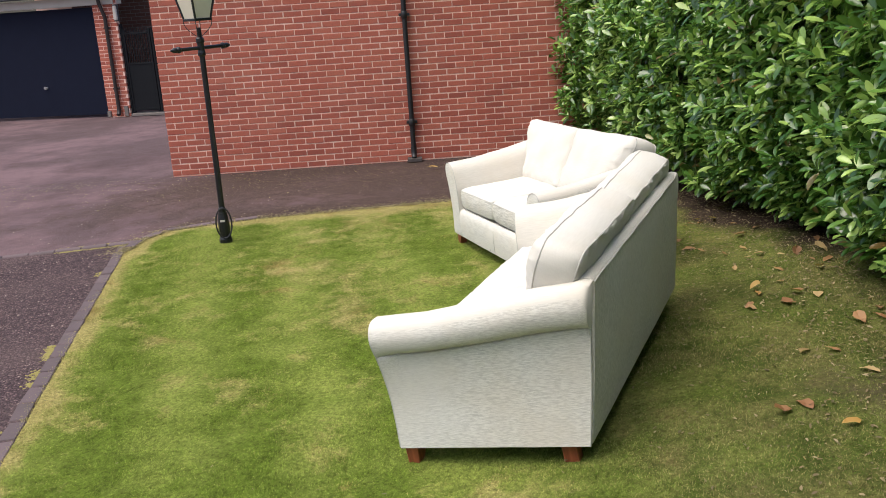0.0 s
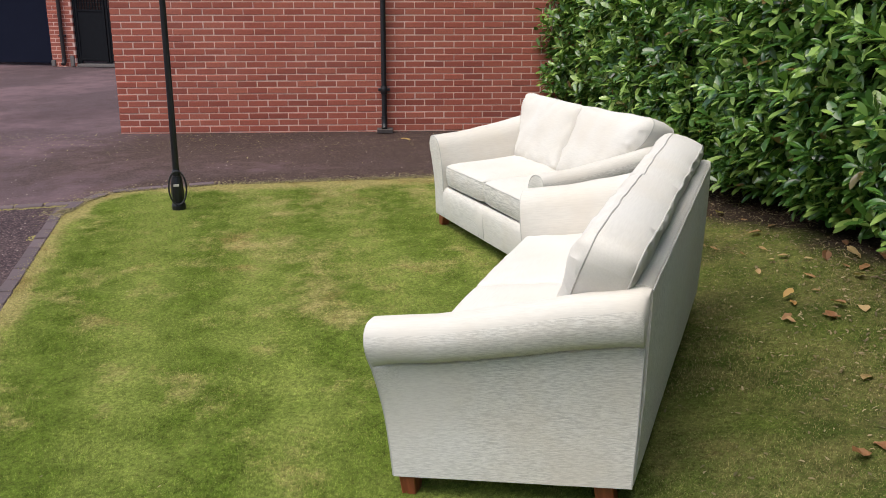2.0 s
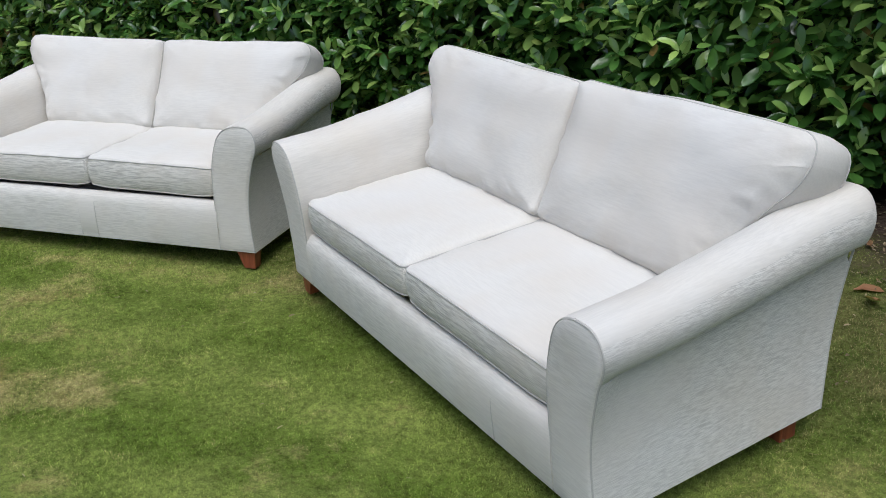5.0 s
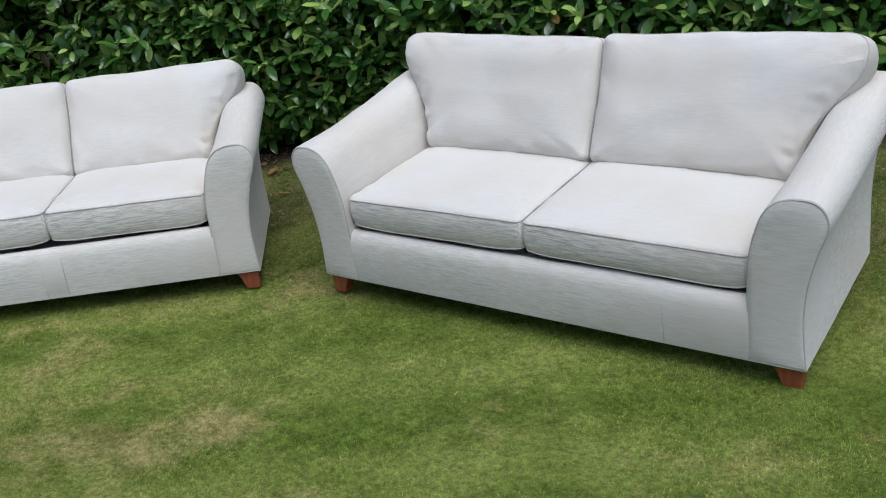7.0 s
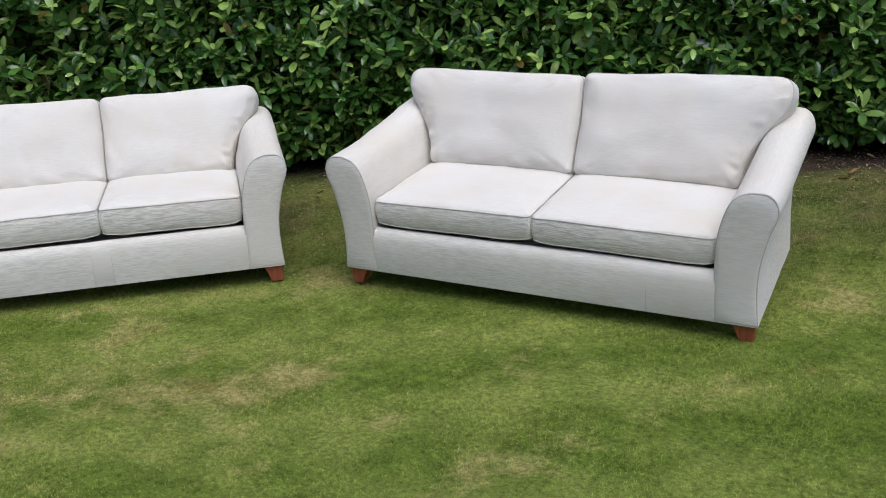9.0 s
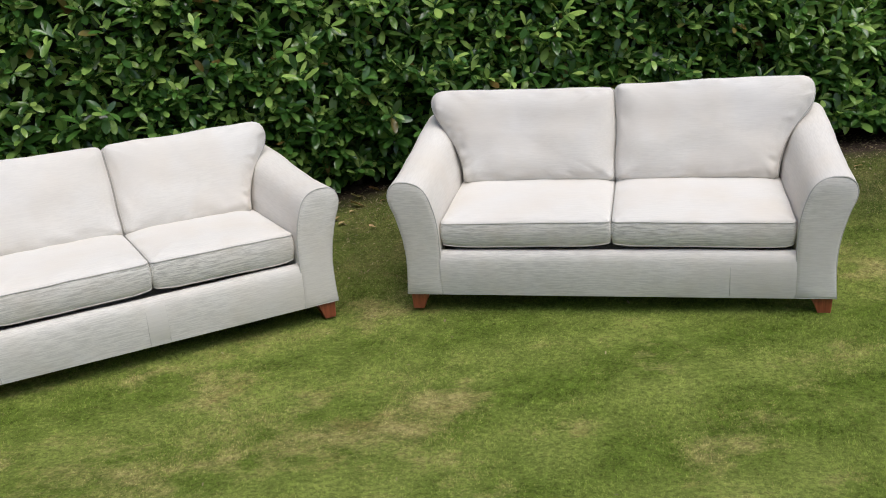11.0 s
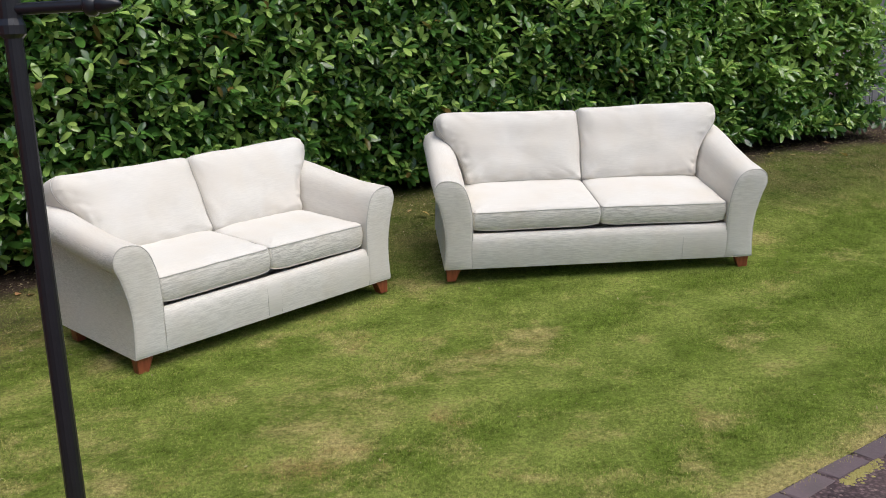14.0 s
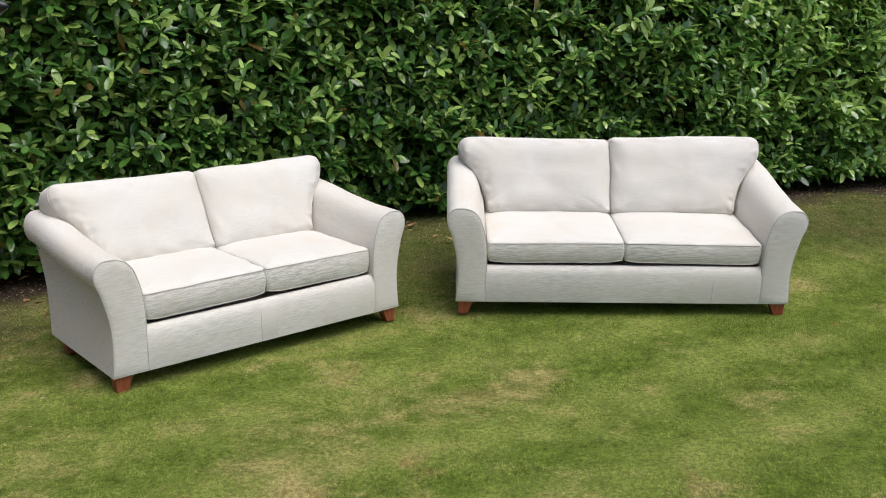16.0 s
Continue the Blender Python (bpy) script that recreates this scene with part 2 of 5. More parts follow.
FABRIC = fabric_material("cream_chenille", 0, 0.6, fine=1.2, dark=(0.48, 0.46, 0.41))
FABRIC_ARM = fabric_material("cream_chenille_lengthwise", 1, 0.25, (0.62, 0.585, 0.52))
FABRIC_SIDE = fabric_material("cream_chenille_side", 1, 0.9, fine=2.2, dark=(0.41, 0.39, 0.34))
# slubby seat borders, threads darkened for the shade below the lit tops
FABRIC_BORDER_SHADED = fabric_material("cream_chenille_border_shaded", 0, 0.9, dark=(0.36, 0.345, 0.30))
# upright slubs, with the shade of the hedge-facing back in the dark threads
FABRIC_BACK_SHADED = fabric_material("cream_chenille_back_shaded", 2, 0.85, fine=1.4, dark=(0.40, 0.385, 0.33))
FABRIC_CUSHION = fabric_material("cream_chenille_sat_smooth", 0, 0.2, (0.628, 0.602, 0.545))
PIPING_SHADED = piping_material()
LEG_WOOD = wood_leg_material()
BRICK = brick_material()
BRICK_BROWN = brick_material("dark_brown_brick", 0.85)
MORTAR = mortar_material()
TARMAC = tarmac_material()
CHIPPINGS = chippings_material()
PAVER = paver_material()
TURF = turf_material()
GRASS = grass_material()
LAUREL = leaf_material("laurel_leaf", (0.015, 0.048, 0.016), (0.105, 0.240, 0.042), (0.460, 0.640, 0.155))
LAUREL_PICKED = leaf_material("laurel_leaf_near", (0.015, 0.048, 0.016), (0.105, 0.240, 0.042), (0.460, 0.640, 0.155), per_object=True)
# inner twigs, with the shade between the leaves put into the colour
HEDGE_CORE_SHADE = plain_material("hedge_shaded_twigs", (0.024, 0.028, 0.020), (0.055, 0.060, 0.042), 0.95, 14)
BARK = plain_material("laurel_bark", (0.035, 0.026, 0.018), (0.075, 0.058, 0.04), 0.9, 60)
DEAD_LEAF = leaf_material("fallen_leaf", (0.27, 0.115, 0.045), (0.42, 0.215, 0.088), (0.56, 0.40, 0.18), 0.6, per_object=True)
YELLOW_LEAF = leaf_material("yellow_leaf", (0.46, 0.22, 0.06), (0.52, 0.30, 0.08), (0.56, 0.38, 0.12), 0.5, per_object=True)
LITTER = leaf_material("leaf_litter", (0.09, 0.055, 0.03), (0.22, 0.14, 0.075), (0.42, 0.32, 0.19), 0.7)
CLIPPINGS = leaf_material("dry_clippings", (0.12, 0.085, 0.045), (0.30, 0.23, 0.11), (0.46, 0.38, 0.20), 0.8)
BLACK_PAINT = plain_material("black_gloss_paint", (0.008, 0.008, 0.010), (0.016, 0.016, 0.019), 0.32, 30)
GATE_BLACK = plain_material("matt_black_gate", (0.006, 0.007, 0.009), (0.012, 0.013, 0.016), 0.65, 12)
GATE_BLACK.node_tree.nodes["Principled BSDF"].inputs["Specular IOR Level"].default_value = 0.2
PIPE_BLACK = plain_material("black_plastic_pipe", (0.012, 0.012, 0.014), (0.022, 0.022, 0.025), 0.45, 12)
PIPE_BROWN = plain_material("dark_brown_pipe", (0.022, 0.016, 0.015), (0.04, 0.03, 0.028), 0.5, 12)
DOOR_NAVY = plain_material("dark_navy_door", (0.005, 0.007, 0.020), (0.008, 0.011, 0.028), 0.75, 4)
DOOR_NAVY.node_tree.nodes["Principled BSDF"].inputs["Specular IOR Level"].default_value = 0.2
WHITE_PAINT = plain_material("off_white_paint", (0.50, 0.46, 0.40), (0.62, 0.58, 0.52), 0.6, 6)
CONCRETE = plain_material("pale_concrete", (0.14, 0.12, 0.11), (0.24, 0.21, 0.19), 0.9, 25)
GULLY = plain_material("dirty_gully_concrete", (0.06, 0.048, 0.046), (0.12, 0.10, 0.092), 0.9, 25)
CHROME = plain_material("steel_handle", (0.55, 0.55, 0.55), (0.7, 0.7, 0.7), 0.3, 30, 1.0)
LANTERN_PANE = plain_material("frosted_lantern_pane", (0.66, 0.60, 0.46), (0.76, 0.70, 0.56), 0.3, 8)
ROOF_DARK = plain_material("dark_fascia", (0.03, 0.032, 0.038), (0.05, 0.052, 0.06), 0.7, 8)
FENCE_GREY = plain_material("weathered_board", (0.11, 0.11, 0.115), (0.19, 0.19, 0.19), 0.9, 30)
FENCE_BROWN = plain_material("brown_post", (0.05, 0.032, 0.02), (0.09, 0.06, 0.04), 0.85, 30)
MOSS = plain_material("yellow_moss", (0.19, 0.175, 0.040), (0.34, 0.29, 0.10), 0.95, 60, relief=0.6)
PALE_STONE = plain_material("pale_grit", (0.16, 0.13, 0.11), (0.36, 0.31, 0.26), 0.85, 40)


# ---- mesh helpers ----
def empty(name, m=None):
    ob = new(name)
    if m is not None:
        ob.matrix_world = m
    return ob


def finish(name, bm, material, parent=None, label="", smooth=False, m=None):
    bmesh.ops.recalc_face_normals(bm, faces=bm.faces[:])
    me = bpy.data.meshes.new(name)
    bm.to_mesh(me)
    bm.free()
    me.materials.append(material)
    if smooth:
        me.polygons.foreach_set("use_smooth", [True] * len(me.polygons))
        me.set_sharp_from_angle(angle=radians(55))
    ob = new(name, me)
    if parent is not None:
        ob.parent = parent
    if m is not None:
        ob.matrix_local = m
    if label:
        tagged(ob, label)
    return ob


def part(name, bm, material, parent, label="", smooth=False, m=None):
    return finish(name, bm, material, parent, label, smooth, m)


def box(bm, x0, x1, y0, y1, z0, z1, bevel=0.0, seg=2):
    made = bmesh.ops.create_cube(bm, size=1.0, matrix=Matrix.Translation(((x0 + x1) / 2, (y0 + y1) / 2, (z0 + z1) / 2)) @ Matrix.Diagonal((x1 - x0, y1 - y0, z1 - z0, 1)))
    if bevel > 0:
        edges = list({e for v in made["verts"] for e in v.link_edges})
        bmesh.ops.bevel(bm, geom=edges, offset=bevel, segments=seg, profile=0.5, affect="EDGES")
    return bm


def boxed(*a, **k):
    return box(bmesh.new(), *a, **k)


def tube(bm, points, radius, sides=10, closed=False):
    """A tube along points; radius may be one number or one for each point."""
    pts = [Vector(p) for p in points]
    n = len(pts)
    rad = radius if isinstance(radius, (list, tuple)) else [radius] * n
    rings, up = [], None
    for i, p in enumerate(pts):
        a = pts[(i - 1) % n] if closed or i > 0 else p
        b = pts[(i + 1) % n] if closed or i < n - 1 else p
        d = (b - a).normalized()
        if up is None:
            up = Vector((0, 0, 1)) if abs(d.z) < 0.9 else Vector((1, 0, 0))
        side = d.cross(up).normalized()
        up = side.cross(d).normalized()
        rings.append([bm.verts.new(p + (side * math.cos(2 * math.pi * k / sides) + up * math.sin(2 * math.pi * k / sides)) * rad[i]) for k in range(sides)])
    last = n if closed else n - 1
    for i in range(last):
        r, s = rings[i], rings[(i + 1) % n]
        for k in range(sides):
            bm.faces.new((r[k], r[(k + 1) % sides], s[(k + 1) % sides], s[k]))
    if not closed:
        bm.faces.new(rings[0][::-1]), bm.faces.new(rings[-1])
    return bm


def lathe(bm, profile, sides=20, centre=(0, 0, 0)):
    """Turns (radius, height) pairs about the upright through centre."""
    rings = [[bm.verts.new((centre[0] + r * math.cos(2 * math.pi * k / sides), centre[1] + r * math.sin(2 * math.pi * k / sides), centre[2] + z)) for k in range(sides)] for r, z in profile]
    for r, s in zip(rings, rings[1:]):
        for k in range(sides):
            bm.faces.new((r[k], r[(k + 1) % sides], s[(k + 1) % sides], s[k]))
    bm.faces.new(rings[0][::-1]), bm.faces.new(rings[-1])
    return bm


def rounded(corners, step=0.02):
    """A closed outline through (x, y, radius) corners."""
    out = []
    n = len(corners)
    for i in range(n):
        p, r = Vector(corners[i][:2]), corners[i][2]
        a, b = Vector(corners[i - 1][:2]), Vector(corners[(i + 1) % n][:2])
        u, v = (a - p).normalized(), (b - p).normalized()
        if r <= 0:
            out.append(p)
            continue
        k = 6
        s, e = p + u * r, p + v * r
        for j in range(k + 1):
            f = j / k
            out.append(s * (1 - f) ** 2 + p * 2 * f * (1 - f) + e * f * f)
    dense = []
    for a, b in zip(out, out[1:] + out[:1]):
        m = max(1, int((b - a).length / 0.035))
        dense += [a.lerp(b, j / m) for j in range(m)]
    return dense


def pillow(outline, thick, front, back, side=0.012, wrinkle=0.004, seed=0.0, lift=0.0, soft=0.15):
    """A padded cushion: the outline lies in x, y; z runs from -thick / 2 to thick / 2 at the seams. Its faces swell by front and back within
    the width soft of the seam, pucker near it, and the lower seam rises by lift at the corners. Gives the mesh and the two seam lines."""
    bm = bmesh.new()
    xs, ys = [p.x for p in outline], [p.y for p in outline]
    c = Vector(((min(xs) + max(xs)) / 2, (min(ys) + max(ys)) / 2))
    rx, ry = (max(xs) - min(xs)) / 2, (max(ys) - min(ys)) / 2
    n = len(outline)
    loop = [(p.x, p.y) for p in outline]
    rings = []

    def rise(p):
        far = max(0.0, (abs(p.x - c.x) / rx - 0.70) / 0.30)
        return lift * far * far

    def ring(scale, level, out=0.0, swell=0.0, low=0.0):
        pts = []
        for p in outline:
            q = p - c
            r = math.hypot(q.x / rx, q.y / ry)
            oval = Vector((q.x / r, q.y / r))
            pts.append(c + q.lerp(oval, 0.8 * (1 - scale)) * scale + q.normalized() * out)
        depth = edge_distance([p.x for p in pts], [p.y for p in pts], loop)[0] if swell else [0.0] * n
        vs = []
        for q, d in zip(pts, depth):
            z = level
            if swell:
                f = min(1.0, d / soft)
                z += swell * math.sqrt(max(0.0, 1 - (1 - f) ** 2)) * (0.9 + 0.1 * min(1.0, d / 0.3))
                pucker = noise.noise(Vector((q.x * 34 + seed, q.y * 34, 3.7))) + 0.6 * noise.noise(Vector((q.x * 17 + seed, q.y * 17, 9.2)))
                z += pucker * wrinkle * math.exp(-((d - 0.022) / 0.032) ** 2) * (1 if swell > 0 else -1)
                z += noise.noise(Vector((q.x * 5 + seed, q.y * 6, 8.1))) * wrinkle * 0.5 * f
                z += noise.noise(Vector((q.x * 12 + seed, q.y * 9, 1.4))) * wrinkle * 0.35 * f
            w = noise.noise(Vector((q.x * 9 + seed, q.y * 9, level * 7))) * wrinkle * 0.45
            vs.append(bm.verts.new((q.x, q.y, z + w + low * rise(q))))
        rings.append(vs)
        return vs
    steps = (0.1, 0.25, 0.4, 0.52, 0.63, 0.72, 0.79, 0.85, 0.895, 0.93, 0.957, 0.977, 0.991)
    for s in steps:
        ring(s, -thick / 2, 0.0, -back, 1.0)
    low_seam = ring(1.0, -thick / 2, 0.0, 0.0, 1.0)
    for f in (0.2, 0.5, 0.8):
        ring(1.0, thick * (f - 0.5), side * (1 - (2 * f - 1) ** 2), 0.0, 1 - f)
    top_seam = ring(1.0, thick / 2)
    for s in steps[::-1]:
        ring(s, thick / 2, 0.0, front)
    seams = [[v.co.copy() for v in seam] for seam in (top_seam, low_seam)]
    for i, (r, s) in enumerate(zip(rings, rings[1:])):
        for k in range(n):
            f = bm.faces.new((r[k], r[(k + 1) % n], s[(k + 1) % n], s[k]))
            f.material_index = int(len(steps) <= i < len(steps) + 4)
    bm.faces.new(rings[0][::-1]), bm.faces.new(rings[-1])
    return bm, seams


def glide(points, per=3):
    """A smooth line through the points."""
    pts = [Vector(p) for p in points]
    out = []
    for i in range(len(pts) - 1):
        a, b, c, d = pts[max(0, i - 1)], pts[i], pts[i + 1], pts[min(len(pts) - 1, i + 2)]
        for j in range(per):
            f = j / per
            out.append(0.5 * (2 * b + (c - a) * f + (2 * a - 5 * b + 4 * c - d) * f * f + (3 * b - a - 3 * c + d) * f ** 3))
    return [tuple(p) for p in out + [pts[-1]]]


def smooth_step(a, b, x):
    f = np.clip((x - a) / (b - a), 0, 1)
    return f * f * (3 - 2 * f)


# ---- the lie of the land ----
BANK_Y = (-9.0, -1.6, -1.2, -0.6, 0.0, 0.4, 0.75, 1.2, 1.5, 2.2, 4.0, 9.0)
BANK_Z = (0.0, -0.006, -0.006, 0.011, 0.034, 0.078, 0.141, 0.243, 0.30, 0.38, 0.48, 0.52)


def land(x, y):
    """Height of the ground: level by the drive, a bank rising to the hedge."""
    a = sum(np.interp(y + d, BANK_Y, BANK_Z) for d in (-0.2, -0.1, 0.0, 0.1, 0.2)) / 5
    return a * smooth_step(-5.6, -3.6, x) * (1 - smooth_step(7, 12, x)) - 0.038 * (1 - smooth_step(-4.6, -3.3, x))


HEDGE_X = (-7.4, -5.0, -3.2, -1.4, 0.8, 3.2, 4.5)
HEDGE_Y = (-1.65, -0.2, 0.75, 1.62, 2.40, 3.10, 3.45)


def hedge_front(x):
    return np.interp(x, HEDGE_X, HEDGE_Y)


KERB_A, KERB_DIR = Vector((-1.79, -3.767)), Vector((0.8366, 0.5478))
KERB_OUT = Vector((0.5478, -0.8366))
CORNER = ((-1.80, -3.75), (-2.06, -3.84), (-2.34, -3.83), (-2.60, -3.58), (-2.88, -3.26), (-3.20, -2.72), (-3.58, -2.13), (-3.96, -1.62), (-4.6, -0.85), (-5.4, -0.2))
LAWN_EDGE = [tuple(KERB_A + KERB_DIR * 9.0 + KERB_OUT * 0.042), tuple(KERB_A + KERB_DIR * 0.1 + KERB_OUT * 0.042)] + list(CORNER) + [(-5.4, 0.3), (-3.2, 1.5), (-1.4, 2.3), (0.8, 3.1), (3.2, 3.8), (5.7, 4.6)]

GRIDS = np.random.RandomState(7).rand(8, 64, 64)


def patches(x, y, scale, layer, octaves=3):
    """Smooth value noise, 0 to 1."""
    total, amp, norm = 0.0, 1.0, 0.0
    for o in range(octaves):
        g = GRIDS[(layer + o) % 8]
        u, v = np.asarray(x) * scale * 2 ** o + 11.3, np.asarray(y) * scale * 2 ** o + 5.7
        i, j = np.floor(u).astype(int), np.floor(v).astype(int)
        fu, fv = u - i, v - j
        fu, fv = fu * fu * (3 - 2 * fu), fv * fv * (3 - 2 * fv)
        i0, j0, i1, j1 = i % 64, j % 64, (i + 1) % 64, (j + 1) % 64
        total = total + amp * (g[i0, j0] * (1 - fu) * (1 - fv) + g[i1, j0] * fu * (1 - fv) + g[i0, j1] * (1 - fu) * fv + g[i1, j1] * fu * fv)
        norm, amp = norm + amp, amp * 0.5
    return total / norm


def edge_distance(x, y, loop):
    """Distance to the loop, and the nearest point on it."""
    x, y = np.asarray(x, float), np.asarray(y, float)
    best = np.full(x.shape, 1e9)
    nx, ny = np.zeros_like(x), np.zeros_like(x)
    for (ax, ay), (bx, by) in zip(loop, loop[1:] + loop[:1]):
        dx, dy = bx - ax, by - ay
        f = np.clip(((x - ax) * dx + (y - ay) * dy) / (dx * dx + dy * dy), 0, 1)
        px, py = ax + f * dx, ay + f * dy
        d = np.hypot(x - px, y - py)
        near = d < best
        best, nx, ny = np.where(near, d, best), np.where(near, px, nx), np.where(near, py, ny)
    return best, nx, ny


def inside(x, y, loop):
    x, y = np.asarray(x, float), np.asarray(y, float)
    c = np.zeros(x.shape, bool)
    for (ax, ay), (bx, by) in zip(loop, loop[1:] + loop[:1]):
        cross = ((ay > y) != (by > y)) & (x < (bx - ax) * (y - ay) / (by - ay + 1e-12) + ax)
        c ^= cross
    return c


def turf_state(x, y):
    """Dryness, tone and bareness of the turf at a place, and the moss mask that paints shade on thin turf by the hedge.
    """
    d, _, _ = edge_distance(x, y, LAWN_EDGE)
    gap = hedge_front(x) - y
    out = (x - KERB_A.x) * KERB_OUT.x + (y - KERB_A.y) * KERB_OUT.y
    stripe = 0.5 + 0.5 * np.cos(2 * np.pi * (out + 0.62 + 0.22 * (patches(x, y, 1.1, 6, 2) - 0.5)) / 0.69)
    fleck = 0.40 * (patches(x, y, 12.0, 1, 3) - 0.5) + 0.14 * (patches(x, y, 40.0, 2, 2) - 0.5)
    dry = 0.12 + 1.1 * fleck + 0.24 * smooth_step(0.48, 0.75, patches(x, y, 2.1, 0, 5)) + 0.30 * smooth_step(0.52, 0.80, patches(x, y, 5.0, 3)) + 0.10 * stripe
    dry = dry + 0.15 * (1 - smooth_step(-1.8, 0.4, x + 0.5 * y)) + 0.16 * (1 - smooth_step(-3.6, -2.2, x))
    dry = dry + 0.72 * (1 - smooth_step(0.0, 0.20 + 0.16 * (1 - smooth_step(-3.1, -2.5, x)), d + 0.22 * (patches(x, y, 3.0, 2) - 0.5))) * smooth_step(0.6, 1.5, gap)
    wander = 0.9 * (patches(x, y, 1.3, 7, 3) - 0.5)
    # moss mask: thin turf plus the painted shade of hedge and sofa
    moss = 1 - smooth_step(1.05, 2.25, gap + wander)
    far_left = 1 - smooth_step(-3.0, -1.9, x)
    moss = moss * (1 - 0.7 * far_left) * (0.75 + 0.7 * (patches(x, y, 4.0, 4, 3) - 0.35))
    tone = 0.0 + 0.95 * (patches(x, y, 9.0, 6, 4) - 0.5) + 0.16 * smooth_step(0.42, 0.62, patches(x, y, 0.9, 5, 2)) + 0.55 * stripe - 0.42 * smooth_step(0.7, 1.9, x)
    bare = 1 - smooth_step(-0.50, 0.32, gap - 0.20 * far_left - 0.62 * smooth_step(-0.7, 0.4, x) + 0.8 * (patches(x, y, 1.7, 4, 3) - 0.5))
    bare = bare + 0.55 * (1 - smooth_step(-3.5, -2.7, x + 0.5 * (patches(x, y, 1.9, 2, 3) - 0.5))) * smooth_step(-1.7, -0.8, y)
    return np.clip(dry, 0, 1), np.clip(tone, 0, 1), np.clip(bare, 0, 1), np.clip(moss, 0, 1)


def mesh_from(name, verts, faces, material, attrs=()):
    """A mesh from numpy arrays: faces all with as many corners."""
    me = bpy.data.meshes.new(name)
    k = faces.shape[1]
    me.vertices.add(len(verts)), me.loops.add(faces.size), me.polygons.add(len(faces))
    me.vertices.foreach_set("co", verts.astype(np.float32).ravel())
    me.loops.foreach_set("vertex_index", faces.astype(np.int32).ravel())
    me.polygons.foreach_set("loop_start", np.arange(0, faces.size, k, dtype=np.int32))
    for key, values in attrs:
        me.attributes.new(key, "FLOAT", "POINT").data.foreach_set("value", values.astype(np.float32))
    me.polygons.foreach_set("use_smooth", np.zeros(len(faces), bool))
    me.update(calc_edges=True)
    me.validate()
    me.materials.append(material)
    return me


# ---- ground and drive ----
def build_ground():
    far = np.concatenate([[-400, -150, -60, -30, -18], np.arange(-12, 13, 0.25), [18, 30, 60, 150, 400]])
    gx, gy = np.meshgrid(far, far, indexing="ij")
    gz = np.where(inside(gx, gy, LAWN_EDGE), land(gx, gy) - 0.06, land(gx, gy))
    verts = np.stack([gx.ravel(), gy.ravel(), gz.ravel()], 1)
    n = len(far)
    i = (np.arange(n - 1)[:, None] * n + np.arange(n - 1)[None]).ravel()
    x, y = gx.ravel(), gy.ravel()
    wall_d = (x + 4.72) * 0.9067 + (y + 5.70) * 0.4218
    lawn_d, _, _ = edge_distance(x, y, LAWN_EDGE)
    dirt = 0.85 * (1 - smooth_step(1.2, 3.6, wall_d)) * smooth_step(-6.5, -4.6, y) + 0.75 * (1 - smooth_step(0.0, 0.7, lawn_d)) * smooth_step(-5.0, -3.2, y)
    me = mesh_from("ground", verts, np.stack([i, i + n, i + n + 1, i + 1], 1), TARMAC, (("dirt", np.clip(dirt, 0, 1)),))
    tagged(new("ground", me), "worn reddish tarmac drive spreading to the horizon", "ground", kind="structure")


def build_near_drive():
    """The chipping-dressed drive beside the lawn, a few millimetres over the tarmac."""
    a, b = Vector((-1.93, -3.93)), Vector((-1.31, -4.75))
    d = (b - a).normalized()
    us, vs = np.linspace(0, 8, 33), np.linspace(0, 11, 45)
    gu, gv = np.meshgrid(us, vs, indexing="ij")
    x, y = a.x + d.x * gu + KERB_DIR.x * gv, a.y + d.y * gu + KERB_DIR.y * gv
    i = (np.arange(32)[:, None] * 45 + np.arange(44)[None]).ravel()
    me = mesh_from("driveway", np.stack([x.ravel(), y.ravel(), (land(x, y) + 0.006).ravel()], 1), np.stack([i, i + 45, i + 46, i + 1], 1), CHIPPINGS)
    tagged(new("driveway", me), "dark purple-grey chipping driveway beside the lawn", "driveway", kind="structure")
    return a, d


def build_lawn():
    step = 0.035
    xs, ys = np.arange(-5.6, 6.2, step), np.arange(-4.1, 5.0, step)
    gx, gy = np.meshgrid(xs, ys, indexing="ij")
    ins = inside(gx, gy, LAWN_EDGE)
    d, px, py = edge_distance(gx, gy, LAWN_EDGE)
    snap = ~ins & (d < step * 1.5)
    gx, gy, keep = np.where(snap, px, gx), np.where(snap, py, gy), ins | snap
    ok = keep[:-1, :-1] & keep[1:, :-1] & keep[1:, 1:] & keep[:-1, 1:]
    n = len(ys)
    i = (np.arange(len(xs) - 1)[:, None] * n + np.arange(n - 1)[None])[ok]
    faces = np.stack([i, i + n, i + n + 1, i + 1], 1)
    used, inv = np.unique(faces, return_inverse=True)
    x, y = gx.ravel()[used], gy.ravel()[used]
    dry, tone, bare, moss = turf_state(x, y)
    z = land(x, y) + 0.012 * (patches(x, y, 3.0, 1) - 0.5) + 0.012 * bare * (patches(x, y, 14.0, 6) - 0.5) + 0.004
    me = mesh_from("lawn", np.stack([x, y, z], 1), inv.reshape(faces.shape), TURF, (("dry", dry), ("tone", tone), ("bare", bare), ("moss", moss)))
    me.polygons.foreach_set("use_smooth", [True] * len(me.polygons))
    tagged(new("lawn", me), "mown lawn with straw-dry patches, bare soil under the hedge", "lawn", kind="structure")


